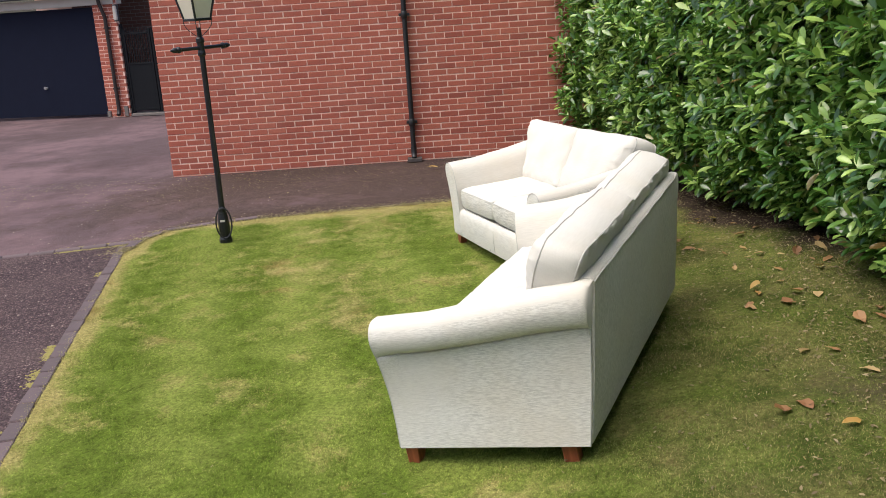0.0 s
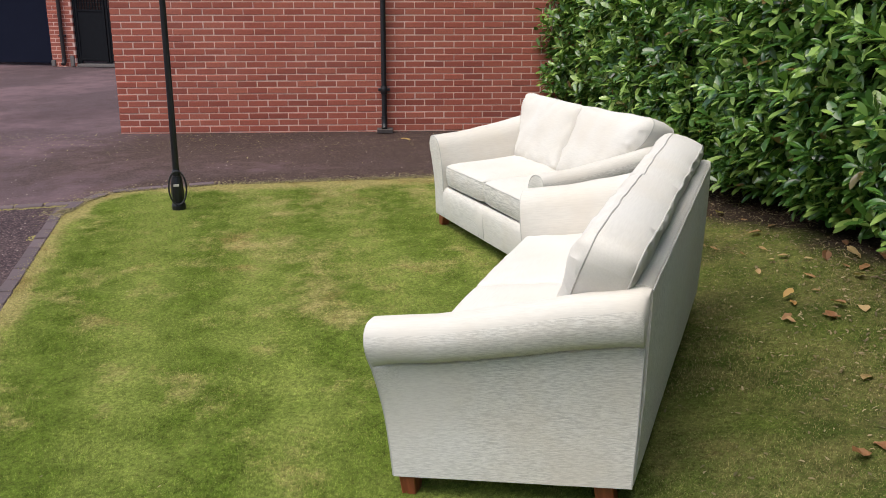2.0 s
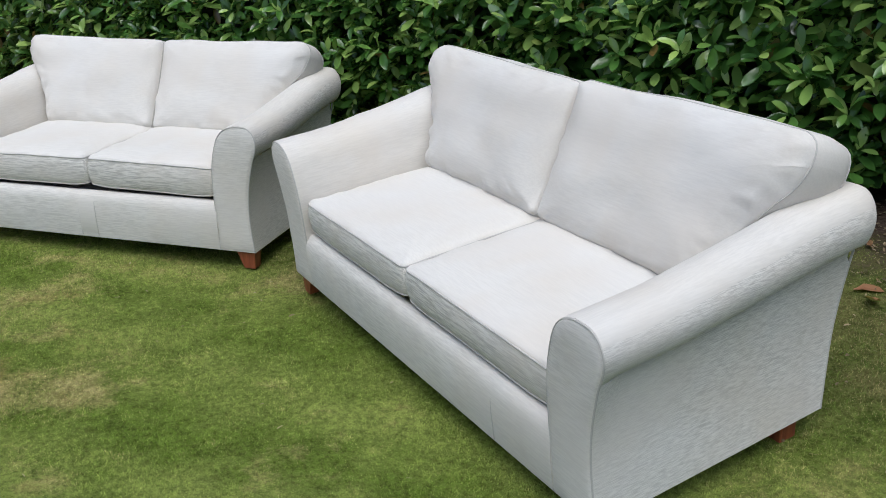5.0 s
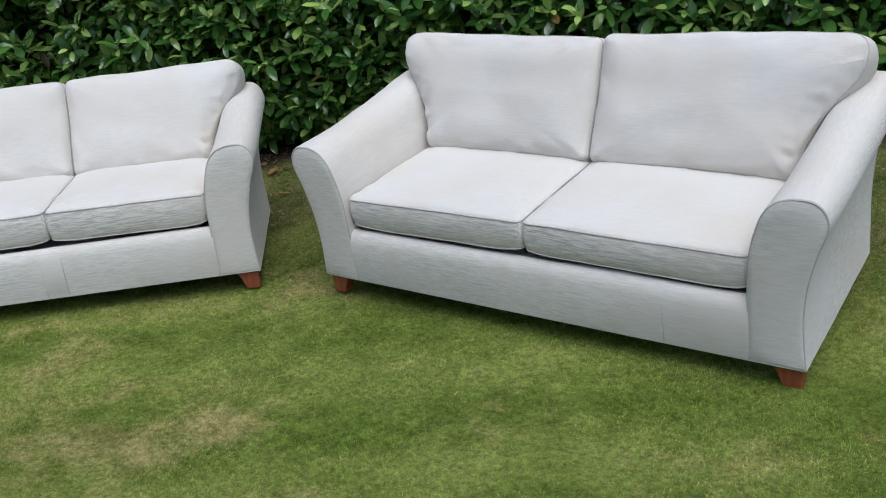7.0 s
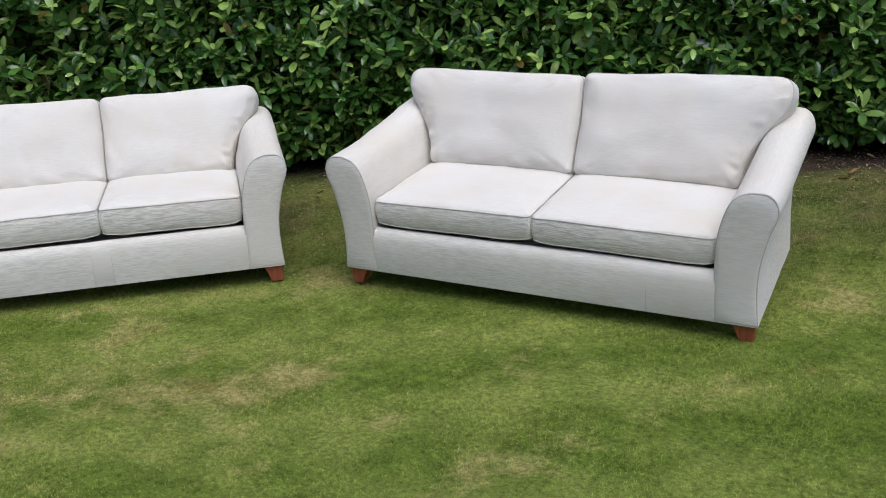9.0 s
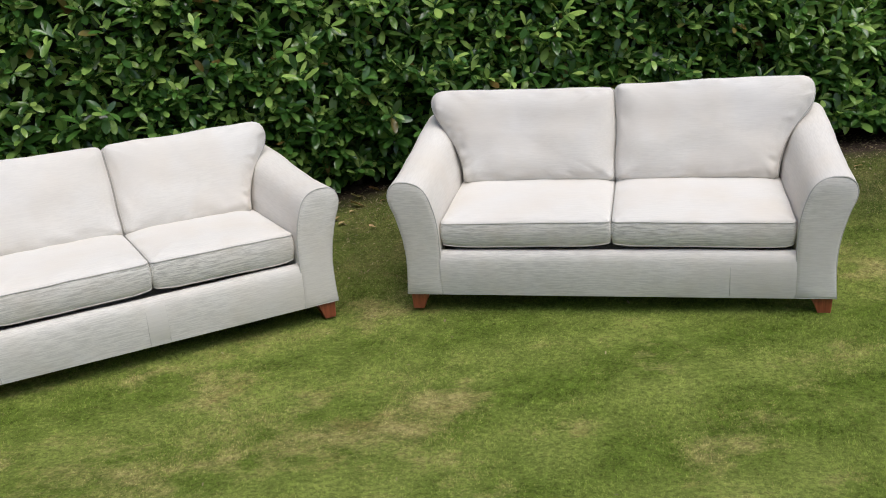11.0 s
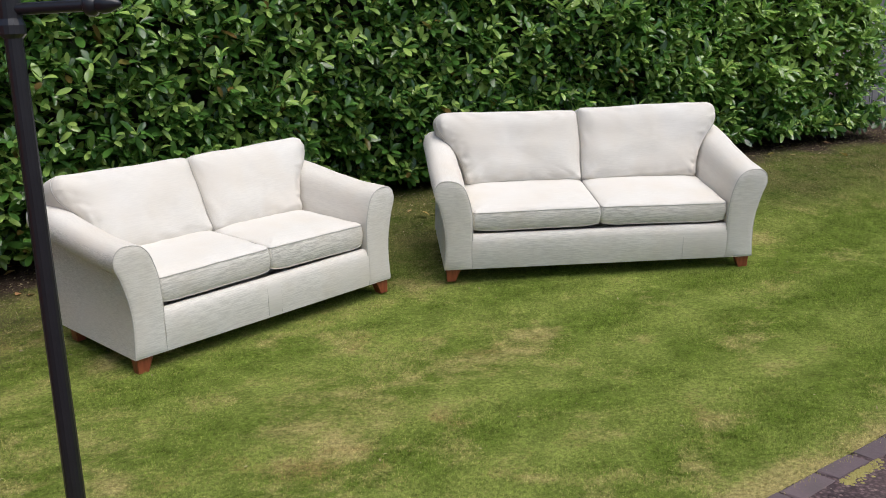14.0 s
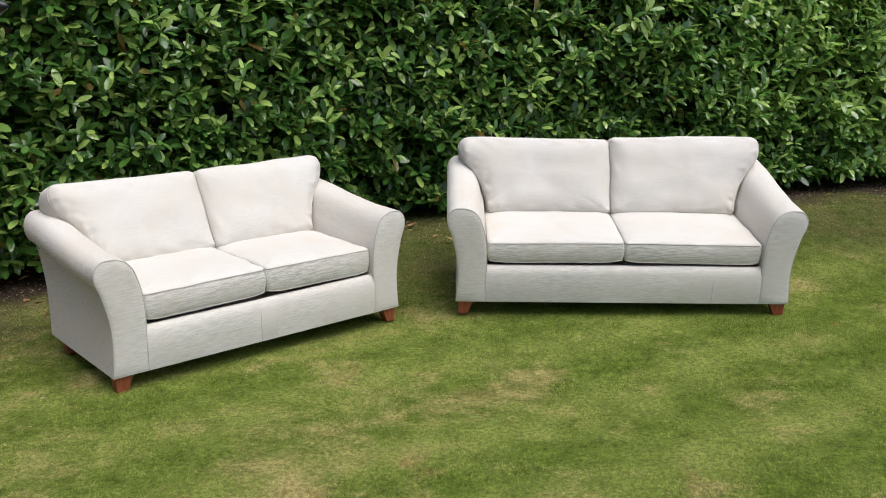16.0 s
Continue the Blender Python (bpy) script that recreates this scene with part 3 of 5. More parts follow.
def build_grass():
    rng = np.random.RandomState(3)
    n = 2200000
    x, y = rng.uniform(-5.4, 4.6, n), rng.uniform(-3.95, 3.4, n)
    ok = (y < x * 0.5 + 3.2) & (y > x * 0.655 - 2.75) & (hedge_front(x) - y > 0.0)
    x, y = x[ok], y[ok]
    n = len(x)
    d, px, py = edge_distance(x, y, LAWN_EDGE)
    ins = inside(x, y, LAWN_EDGE)
    ok = ins | (rng.rand(n) * 0.085 * (0.1 + 1.6 * patches(x, y, 4.0, 1)) > d + 0.010)
    x, y, d = x[ok], y[ok], d[ok]
    n = len(x)
    dry, tone, bare, moss = turf_state(x, y)
    ok = rng.rand(n) > bare * 1.15 + moss * 0.25
    x, y, dry, tone, moss, d = (a[ok] for a in (x, y, dry, tone, moss, d))
    n = len(x)
    turn, lean = rng.uniform(0, 2 * np.pi, n), rng.uniform(0.2, 1.6, n)
    tuft = patches(x, y, 24.0, 3, 2)
    high = rng.uniform(0.006, 0.015, n) * (0.6 + 0.8 * tuft) * (1 - 0.3 * dry) * (1 + 0.5 * (d < 0.06))
    wide = rng.uniform(0.0008, 0.0016, n)
    face = rng.uniform(0, 2 * np.pi, n)
    z = land(x, y) + 0.003
    ux, uy = np.cos(face) * wide, np.sin(face) * wide
    tx, ty = x + np.cos(turn) * high * lean, y + np.sin(turn) * high * lean
    verts = np.empty((n, 3, 3))
    verts[:, 0] = np.stack([x - ux, y - uy, z], 1)
    verts[:, 1] = np.stack([x + ux, y + uy, z], 1)
    verts[:, 2] = np.stack([tx, ty, z + high * (1.15 - 0.6 * lean) + 0.002], 1)
    attrs = (("dry", np.repeat(dry, 3)), ("tone", np.repeat(tone, 3)), ("moss", np.repeat(moss, 3)))
    me = mesh_from("grass", verts.reshape(-1, 3), np.arange(3 * n).reshape(n, 3), GRASS, attrs)
    tagged(new("grass", me), "short mown grass blades, green with straw patches", "grass", kind="stuff")


def build_kerb():
    kerb = tagged(empty("lawn_edging"), "row of flush grey block pavers edging the lawn", "edging", kind="structure")
    shapes = []
    for s in range(4):
        bm = boxed(-0.1015, 0.1015, -0.043, 0.043, -0.06, 0.0, bevel=0.006, seg=1)
        for v in bm.verts:
            v.co += Vector((random.uniform(-0.003, 0.003), random.uniform(-0.003, 0.003), random.uniform(-0.002, 0.002)))
        me = bpy.data.meshes.new("paver")
        bm.to_mesh(me), bm.free()
        me.materials.append(PAVER)
        shapes.append(me)
    for k in range(42):
        p = KERB_A + KERB_DIR * (-0.02 + 0.214 * k) + KERB_OUT * (0.087 + random.uniform(-0.004, 0.004))
        ob = new("paver", shapes[k % 4])
        ob.parent = kerb
        ob.matrix_local = pose(p.x, p.y, float(land(p.x, p.y)) + 0.010 + random.uniform(-0.002, 0.002), random.uniform(-1, 1), random.uniform(-1, 1), 33.2 + random.uniform(-1.2, 1.2))


def build_joint(a, d):
    joint = tagged(empty("drive_joint"), "row of flush purple-grey pavers across the drive", "edging", kind="structure")
    bm = boxed(-0.10, 0.10, -0.045, 0.045, -0.05, 0.0, bevel=0.007, seg=1)
    me = bpy.data.meshes.new("paver")
    bm.to_mesh(me), bm.free()
    me.materials.append(PAVER)
    for k in range(34):
        p = a + d * (0.06 + 0.207 * k)
        ob = new("paver", me)
        ob.parent = joint
        ob.matrix_local = pose(p.x + random.uniform(-0.003, 0.003), p.y, 0.012 + random.uniform(-0.002, 0.002), random.uniform(-0.8, 0.8), random.uniform(-0.8, 0.8), math.degrees(math.atan2(d.y, d.x)) + random.uniform(-1, 1))
    # a few more round the lawn corner
    for (ax, ay), (bx, by) in zip(CORNER[0:4], CORNER[1:5]):
        u = Vector((bx - ax, by - ay))
        n = max(1, round(u.length / 0.21))
        for j in range(n):
            p = Vector((ax, ay)) + u * ((j + 0.5) / n) + Vector((u.y, -u.x)).normalized() * -0.06
            ob = new("paver", me)
            ob.parent = joint
            ob.matrix_local = pose(p.x, p.y, 0.010 + random.uniform(-0.002, 0.002), random.uniform(-0.8, 0.8), random.uniform(-0.8, 0.8), math.degrees(math.atan2(u.y, u.x)) + random.uniform(-3, 3))


def build_moss(a, d):
    """Low cushions of moss and weed along the edging and the joint in the drive."""
    rng = np.random.RandomState(5)
    cluster = []
    for k in range(2600):
        q = a + d * rng.uniform(0, 3.4)
        if patches(q.x, q.y, 1.2, 2) < 0.42:
            continue
        off = rng.choice((-0.055, 0.055)) + rng.normal(0, 0.014)
        cluster.append((q.x - d.y * off, q.y + d.x * off))
    for k in range(6500):
        s = rng.uniform(0, 6)
        if patches(s * 7, 0.4, 1.0, 6, 3) < 0.585 + 0.20 * rng.rand():
            continue
        q = KERB_A + KERB_DIR * s + KERB_OUT * (0.128 + abs(rng.normal(0, 0.022)))
        cluster.append((q.x, q.y))
    verts, faces = [], []
    for x, y in cluster:
        r, h, z, o = rng.uniform(0.004, 0.012), rng.uniform(0.003, 0.007), float(land(x, y)) + 0.005, len(verts)
        t = rng.uniform(0, 6.28)
        verts += [(x + r * math.cos(t + k * 1.2566), y + r * math.sin(t + k * 1.2566), z) for k in range(5)] + [(x, y, z + h)]
        faces += [(o + k, o + (k + 1) % 5, o + 5) for k in range(5)]
    me = mesh_from("moss", np.array(verts), np.array(faces), MOSS)
    tagged(new("moss", me), "yellow-green moss along the drive joint and edging", "moss", kind="stuff")


def build_grit():
    """Loose pale grit on the drive."""
    rng = np.random.RandomState(9)
    verts, faces = [], []
    for k in range(2200):
        x, y = rng.uniform(-6.8, 2.5), rng.uniform(-7.0, -0.3)
        if inside(np.array([x]), np.array([y]), LAWN_EDGE)[0]:
            continue
        if (x + 4.72) * 0.9067 + (y + 5.70) * 0.4218 < 0.05:
            continue
        r, o, t = 0.002 + 0.007 * rng.rand() ** 3, len(verts), rng.uniform(0, 6.28)
        z = float(land(x, y)) + 0.006
        verts += [(x + r * math.cos(t + q * 1.5708), y + r * math.sin(t + q * 1.5708), z) for q in range(4)] + [(x, y, z + r)]
        faces += [(o + q, o + (q + 1) % 4, o + 4) for q in range(4)]
    me = mesh_from("grit", np.array(verts), np.array(faces), PALE_STONE)
    tagged(new("grit", me), "loose pale grit scattered on the drive", "grit", kind="stuff")


build_ground()
JOINT_A, JOINT_D = build_near_drive()
build_lawn()


# ---- sofas ----
ARM_INNER = glide(((-0.168, 0.0), (-0.170, 0.15), (-0.170, 0.29), (-0.163, 0.37), (-0.150, 0.43), (-0.127, 0.493), (-0.092, 0.531), (-0.046, 0.547)))
ARM_ROLL = glide(((-0.046, 0.547), (0.006, 0.545), (0.038, 0.522), (0.053, 0.487), (0.051, 0.455), (0.038, 0.426), (0.012, 0.408)))[1:]
ARM_PANEL = [(-0.016, 0.404), (0.004, 0.397)] + glide(((0.004, 0.397), (-0.003, 0.34), (-0.010, 0.26), (-0.012, 0.18), (-0.006, 0.08), (0.0, 0.0)))[1:]
FACING_ROLL = glide(((-0.046, 0.547), (0.006, 0.545), (0.038, 0.522), (0.051, 0.487), (0.048, 0.455), (0.040, 0.430), (0.031, 0.408)))[1:]
FACING_PANEL = [(0.029, 0.402), (0.027, 0.397)] + glide(((0.027, 0.397), (0.011, 0.335), (-0.003, 0.265), (-0.010, 0.18), (-0.007, 0.08), (0.0, 0.0)))[1:]
ARM_OUTER, FACING_OUTER = ARM_ROLL + ARM_PANEL, FACING_ROLL + FACING_PANEL
ARM_Y = (0.0, 0.2, 0.4, 0.6, 0.75, 0.92)
ARM_TOP = (0.549, 0.556, 0.583, 0.618, 0.634, 0.630)
REAR = 0.786
RAKE = 0.17


def arm_profile(v):
    """Outline of the arm at the depth v: x from the outer face of the base, and height."""
    k = float(np.interp(v * REAR, ARM_Y, ARM_TOP)) / 0.549
    f = min(1.0, v / 0.10)
    outer = [(a * (1 - f) + b * f, c * (1 - f) + d * f) for (a, c), (b, d) in zip(FACING_OUTER, ARM_OUTER)]
    return [(x - (0.008 * v if z < 0.40 else 0.0), z * k) for x, z in list(ARM_INNER) + outer]


def arm_mesh(hw, side):
    bm = bmesh.new()
    rings = []
    for v in (0, 0.03, 0.065, 0.10, 0.16, 0.24, 0.32, 0.4, 0.48, 0.56, 0.64, 0.72, 0.8, 0.89, 0.965, 0.988, 1.0):
        ring = []
        tuck = 0.012 * max(0.0, (v - 0.965) / 0.035) ** 2
        for x, z in arm_profile(v):
            sag = 0.0035 * noise.noise(Vector((x * 9 + side, v * 9, z * 7))) * math.sin(math.pi * v)
            x, z = x - tuck * (x > -0.06) * (z > 0.42), z - tuck * 0.8 * (z > 0.42)
            y = v * (REAR + RAKE * z)
            ring.append(bm.verts.new((side * (hw + x + sag), y, z + sag)))
        rings.append(ring)
    n = len(rings[0])
    for r, s in zip(rings, rings[1:]):
        for k in range(n):
            f = bm.faces.new((r[k], r[(k + 1) % n], s[(k + 1) % n], s[k]))
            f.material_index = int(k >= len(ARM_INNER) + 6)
    bm.faces.new(rings[0][::-1]), bm.faces.new(rings[-1])
    return bm


def arm_front_mesh(hw, side):
    """The padded facing panel on the front of the arm."""
    prof = [Vector((side * (hw + x), z)) for x, z in ARM_INNER + FACING_OUTER]
    c = Vector((side * (hw - 0.075), 0.30))
    bm = bmesh.new()
    rings = []
    for s, y in ((1.0, 0.006), (0.995, 0.002), (0.98, -0.001), (0.955, -0.004), (0.8, -0.007), (0.4, -0.008)):
        ring = []
        for p in prof:
            x, z = c.x + (p.x - c.x) * s, c.y + (p.y - c.y) * s
            ring.append(bm.verts.new((x, y + 0.003 * noise.noise(Vector((x * 11, z * 9, side * 3.0))) * (s < 0.99), z)))
        rings.append(ring)
    n = len(prof)
    for r, s in zip(rings, rings[1:]):
        for k in range(n):
            bm.faces.new((r[k], r[(k + 1) % n], s[(k + 1) % n], s[k]))
    bm.faces.new(rings[-1])
    return bm


def back_mesh(hw):
    bm = bmesh.new()
    rows = []
    for z, out, front in ((0.0, 0.0, 0.10), (0.1, 0.004, 0.10), (0.2, 0.006, 0.10), (0.3, 0.007, 0.10), (0.4, 0.006, 0.10), (0.5, 0.004, 0.10), (0.59, 0.0, 0.10), (0.612, -0.004, 0.10), (0.626, -0.014, 0.085), (0.632, -0.030, 0.07), (0.632, -0.045, 0.06)):
        y = REAR + RAKE * z + 0.004
        rows.append((z, y + out, y - front))
    xs = np.linspace(-hw + 0.034, hw - 0.034, 25)
    slack = [[0.003 * noise.noise(Vector((x * 3.1 + hw * 7, z * 5.0, 2.2))) for x in xs] for z, yb, yf in rows]
    grid_b = [[bm.verts.new((x * (1 - 0.045 * smooth_step(0.45, 0.6, z) * 0.6), yb + d, z + d)) for x, d in zip(xs, ds)] for (z, yb, yf), ds in zip(rows, slack)]
    grid_f = [[bm.verts.new((x * (1 - 0.045 * smooth_step(0.45, 0.6, z) * 0.6), yf, z)) for x in xs] for z, yb, yf in rows]
    for g in (grid_b, grid_f):
        for r, s in zip(g, g[1:]):
            for k in range(len(xs) - 1):
                bm.faces.new((r[k], r[k + 1], s[k + 1], s[k]))
    for k in range(len(xs) - 1):
        bm.faces.new((grid_b[-1][k], grid_b[-1][k + 1], grid_f[-1][k + 1], grid_f[-1][k]))
        bm.faces.new((grid_b[0][k], grid_b[0][k + 1], grid_f[0][k + 1], grid_f[0][k]))
    for e in (0, -1):
        for i in range(len(rows) - 1):
            bm.faces.new((grid_b[i][e], grid_b[i + 1][e], grid_f[i + 1][e], grid_f[i][e]))
    return bm


def base_mesh(hw):
    """The seat box: a padded front rail and the sunk deck behind it."""
    bm = bmesh.new()
    prof = ((0.74, 0.0), (0.0, 0.0), (-0.005, 0.03), (-0.008, 0.10), (-0.006, 0.165), (0.002, 0.192), (0.014, 0.206), (0.030, 0.212), (0.046, 0.208), (0.056, 0.185), (0.10, 0.178), (0.74, 0.178))
    xs = np.linspace(-hw + 0.166, hw - 0.166, 29)
    rings = []
    for x in xs:
        give = [0.0035 * noise.noise(Vector((x * 4.0 + hw * 5, z * 8.0, 4.4))) * (y < 0.05) * (z > 0.01) for y, z in prof]
        rings.append([bm.verts.new((x, y + g, z + g * 0.6)) for (y, z), g in zip(prof, give)])
    n = len(prof)
    for r, s in zip(rings, rings[1:]):
        for k in range(n):
            bm.faces.new((r[k], r[(k + 1) % n], s[(k + 1) % n], s[k]))
    bm.faces.new(rings[0][::-1]), bm.faces.new(rings[-1])
    return bm


def bracket_leg(side, front):
    """A tapered wooden foot, hollowed on its inner edge."""
    bm = bmesh.new()
    if front:
        prof = ((0.0, 0.0), (-0.090, 0.0), (-0.080, -0.025), (-0.064, -0.050), (-0.056, -0.083), (-0.004, -0.083))
    else:
        prof = ((0.0, 0.0), (-0.060, 0.0), (-0.057, -0.041), (-0.052, -0.083), (-0.006, -0.083))
    a = [bm.verts.new((side * x, 0.0, z)) for x, z in prof]
    b = [bm.verts.new((side * x, 0.058 + 0.1 * z * (1 if front else -0.4), z)) for x, z in prof]
    n = len(prof)
    for k in range(n):
        bm.faces.new((a[k], a[(k + 1) % n], b[(k + 1) % n], b[k]))
    bm.faces.new(a[::-1]), bm.faces.new(b)
    bmesh.ops.bevel(bm, geom=bm.edges[:], offset=0.003, segments=1, affect="EDGES")
    return bm


def build_sofa(name, hw, m, label, seams, seed, plump, tall=(1.0, 1.0)):
    sofa = tagged(empty(name, m), label, "sofa", group="pair of sofas on the lawn")
    part("base", base_mesh(hw), FABRIC, sofa, smooth=True)
    back = part("back", back_mesh(hw), FABRIC_BACK_SHADED, sofa, "cream chenille outside back", smooth=True)
    top_edge = [(x, REAR + RAKE * 0.612 + 0.003, 0.615 + 0.002 * math.sin(x * 19)) for x in np.linspace(-hw + 0.06, hw - 0.06, 30)]
    part("piping", tube(bmesh.new(), top_edge, 0.0032, 6), PIPING_SHADED, back, "corded piping along the top of the back", smooth=True)
    for side in (-1, 1):
        arm = part("arm", arm_mesh(hw, side), FABRIC_ARM, sofa, smooth=True)
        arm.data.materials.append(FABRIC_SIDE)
        part("arm_facing", arm_front_mesh(hw, side), FABRIC, arm, smooth=True)
        edge = [(side * (hw - 0.075 + (x + 0.075) * 0.985), -0.001, 0.30 + (z - 0.30) * 0.985) for x, z in ARM_INNER + FACING_OUTER]
        part("piping", tube(bmesh.new(), edge, 0.0028, 6), PIPING_SHADED, arm, "corded piping round the arm front, seam shadow in its colour", smooth=True)
        edge = [(side * (hw + x - 0.001), REAR + RAKE * z + 0.001, z) for x, z in arm_profile(1.0)[-len(ARM_PANEL) + 1:]]
        part("piping", tube(bmesh.new(), edge, 0.0032, 6), PIPING_SHADED, arm, "corded piping down the rear edge", smooth=True)
        for front in (True, False):
            y = 0.012 if front else 0.665
            part("leg", bracket_leg(side, front), LEG_WOOD, sofa, "red-brown stained wooden foot", m=pose(side * (hw - (0.012 if front else 0.030)), y, 0.003))
    half = hw - 0.176
    for k, (x0, x1) in enumerate(((-half, -0.004), (0.004, half))):
        # seat cushion
        d = 0.60
        out = rounded([(x0, 0.022, 0.028), (x1, 0.022, 0.028), (x1, 0.022 + d, 0.05), (x0, 0.022 + d, 0.05)])
        bm, lines = pillow(out, plump, 0.034, 0.018, 0.010, 0.006, seed + k * 3.1, lift=0.012, soft=0.17)
        cushion = part("seat_cushion", bm, FABRIC_CUSHION, sofa, smooth=True, m=pose(0, 0, 0.234 + plump / 2, 0.6, (-0.5, 0.6)[k], 0))
        cushion.data.materials.append(FABRIC_BORDER_SHADED)
        for line in lines:
            part("piping", tube(bmesh.new(), line, 0.0029, 6, closed=True), PIPING_SHADED, cushion, "corded piping on the seam", smooth=True)
        # back cushion, flared over the arm
        s = (-1, 1)[k]
        f = hw - 0.933
        side_pts = [(0.005, 0.0, 0.032), (0.735 + f, -0.004, 0.036), (0.746 + f, 0.075, 0.03), (0.776 + f, 0.165, 0.05), (0.836 + f, 0.258, 0.05), (0.902 + f, 0.352, 0.05), (0.923 + f, 0.476, 0.085), (0.007, 0.470, 0.036)]
        out = rounded([(s * a, b * tall[k], r) for a, b, r in side_pts])
        out = [p + Vector((noise.noise(Vector((p.x * 6 + seed, p.y * 6, 1.0))), noise.noise(Vector((p.x * 5, p.y * 5 + seed, 2.0))))) * 0.007 for p in out]
        lean = Matrix(((1, 0, 0), (0, 0.455, -0.8905), (0, 0.8905, 0.455))).to_4x4()
        place = Matrix.Translation((0, 0.592, 0.328)) @ lean @ pose(0, 0, 0, 0, 0, s * 0.4)
        bm, lines = pillow(out, 0.146, 0.062, 0.02, 0.014, 0.015, seed + 9 + k * 4.7, soft=0.13)
        cushion = part("back_cushion", bm, FABRIC_CUSHION, sofa, smooth=True, m=place)
        cushion.data.materials.append(FABRIC_CUSHION)
        for line in lines:
            part("piping", tube(bmesh.new(), line, 0.0029, 6, closed=True), PIPING_SHADED, cushion, "corded piping on the seam", smooth=True)
    if len(seams) == 2:
        bm = bmesh.new()
        prof = ((0.004, 0.004), (-0.007, 0.03), (-0.0095, 0.10), (-0.0065, 0.165), (0.0045, 0.195), (0.03, 0.2085))
        a, b = ([bm.verts.new((x, y, z)) for y, z in prof] for x in seams)
        for k in range(len(prof) - 1):
            bm.faces.new((a[k], b[k], b[k + 1], a[k + 1]))
        part("rail_join", bm, FABRIC_CUSHION, sofa, "paler fabric join in the front rail", smooth=True)
    for x in seams:
        part("seam", tube(bmesh.new(), [(x, -0.005, 0.01), (x, -0.008, 0.10), (x, -0.004, 0.165), (x, 0.007, 0.195)], 0.0016, 5), PIPING_SHADED, sofa, "stitched seam in the front rail", smooth=True)
    return sofa


def sofa_pose(origin, ax, ay, az):
    return Matrix(((ax[0], ay[0], az[0], origin[0]), (ax[1], ay[1], az[1], origin[1]), (ax[2], ay[2], az[2], origin[2]), (0, 0, 0, 1)))


SOFA_A = sofa_pose((-0.0014, -0.0084, 0.1254), (0.9999, 0.0080, -0.0134), (-0.0060, 0.9896, 0.1438), (0.0138, -0.1438, 0.9895))
SOFA_B = sofa_pose((-1.8568, -0.6224, 0.0998), (0.7429, 0.6686, 0.0319), (-0.6694, 0.7414, 0.0475), (0.0081, -0.0567, 0.9984))
build_sofa("large_sofa", 0.933, SOFA_A, "large cream chenille sofa with piped cushions, on the grass bank", (0.50,), 1.0, 0.110, (0.968, 1.0))
build_sofa("small_sofa", 0.811, SOFA_B, "smaller cream chenille two-seat sofa with scrolled arms, on the lawn", (-0.055, 0.03), 5.0, 0.123, (0.95, 0.95))


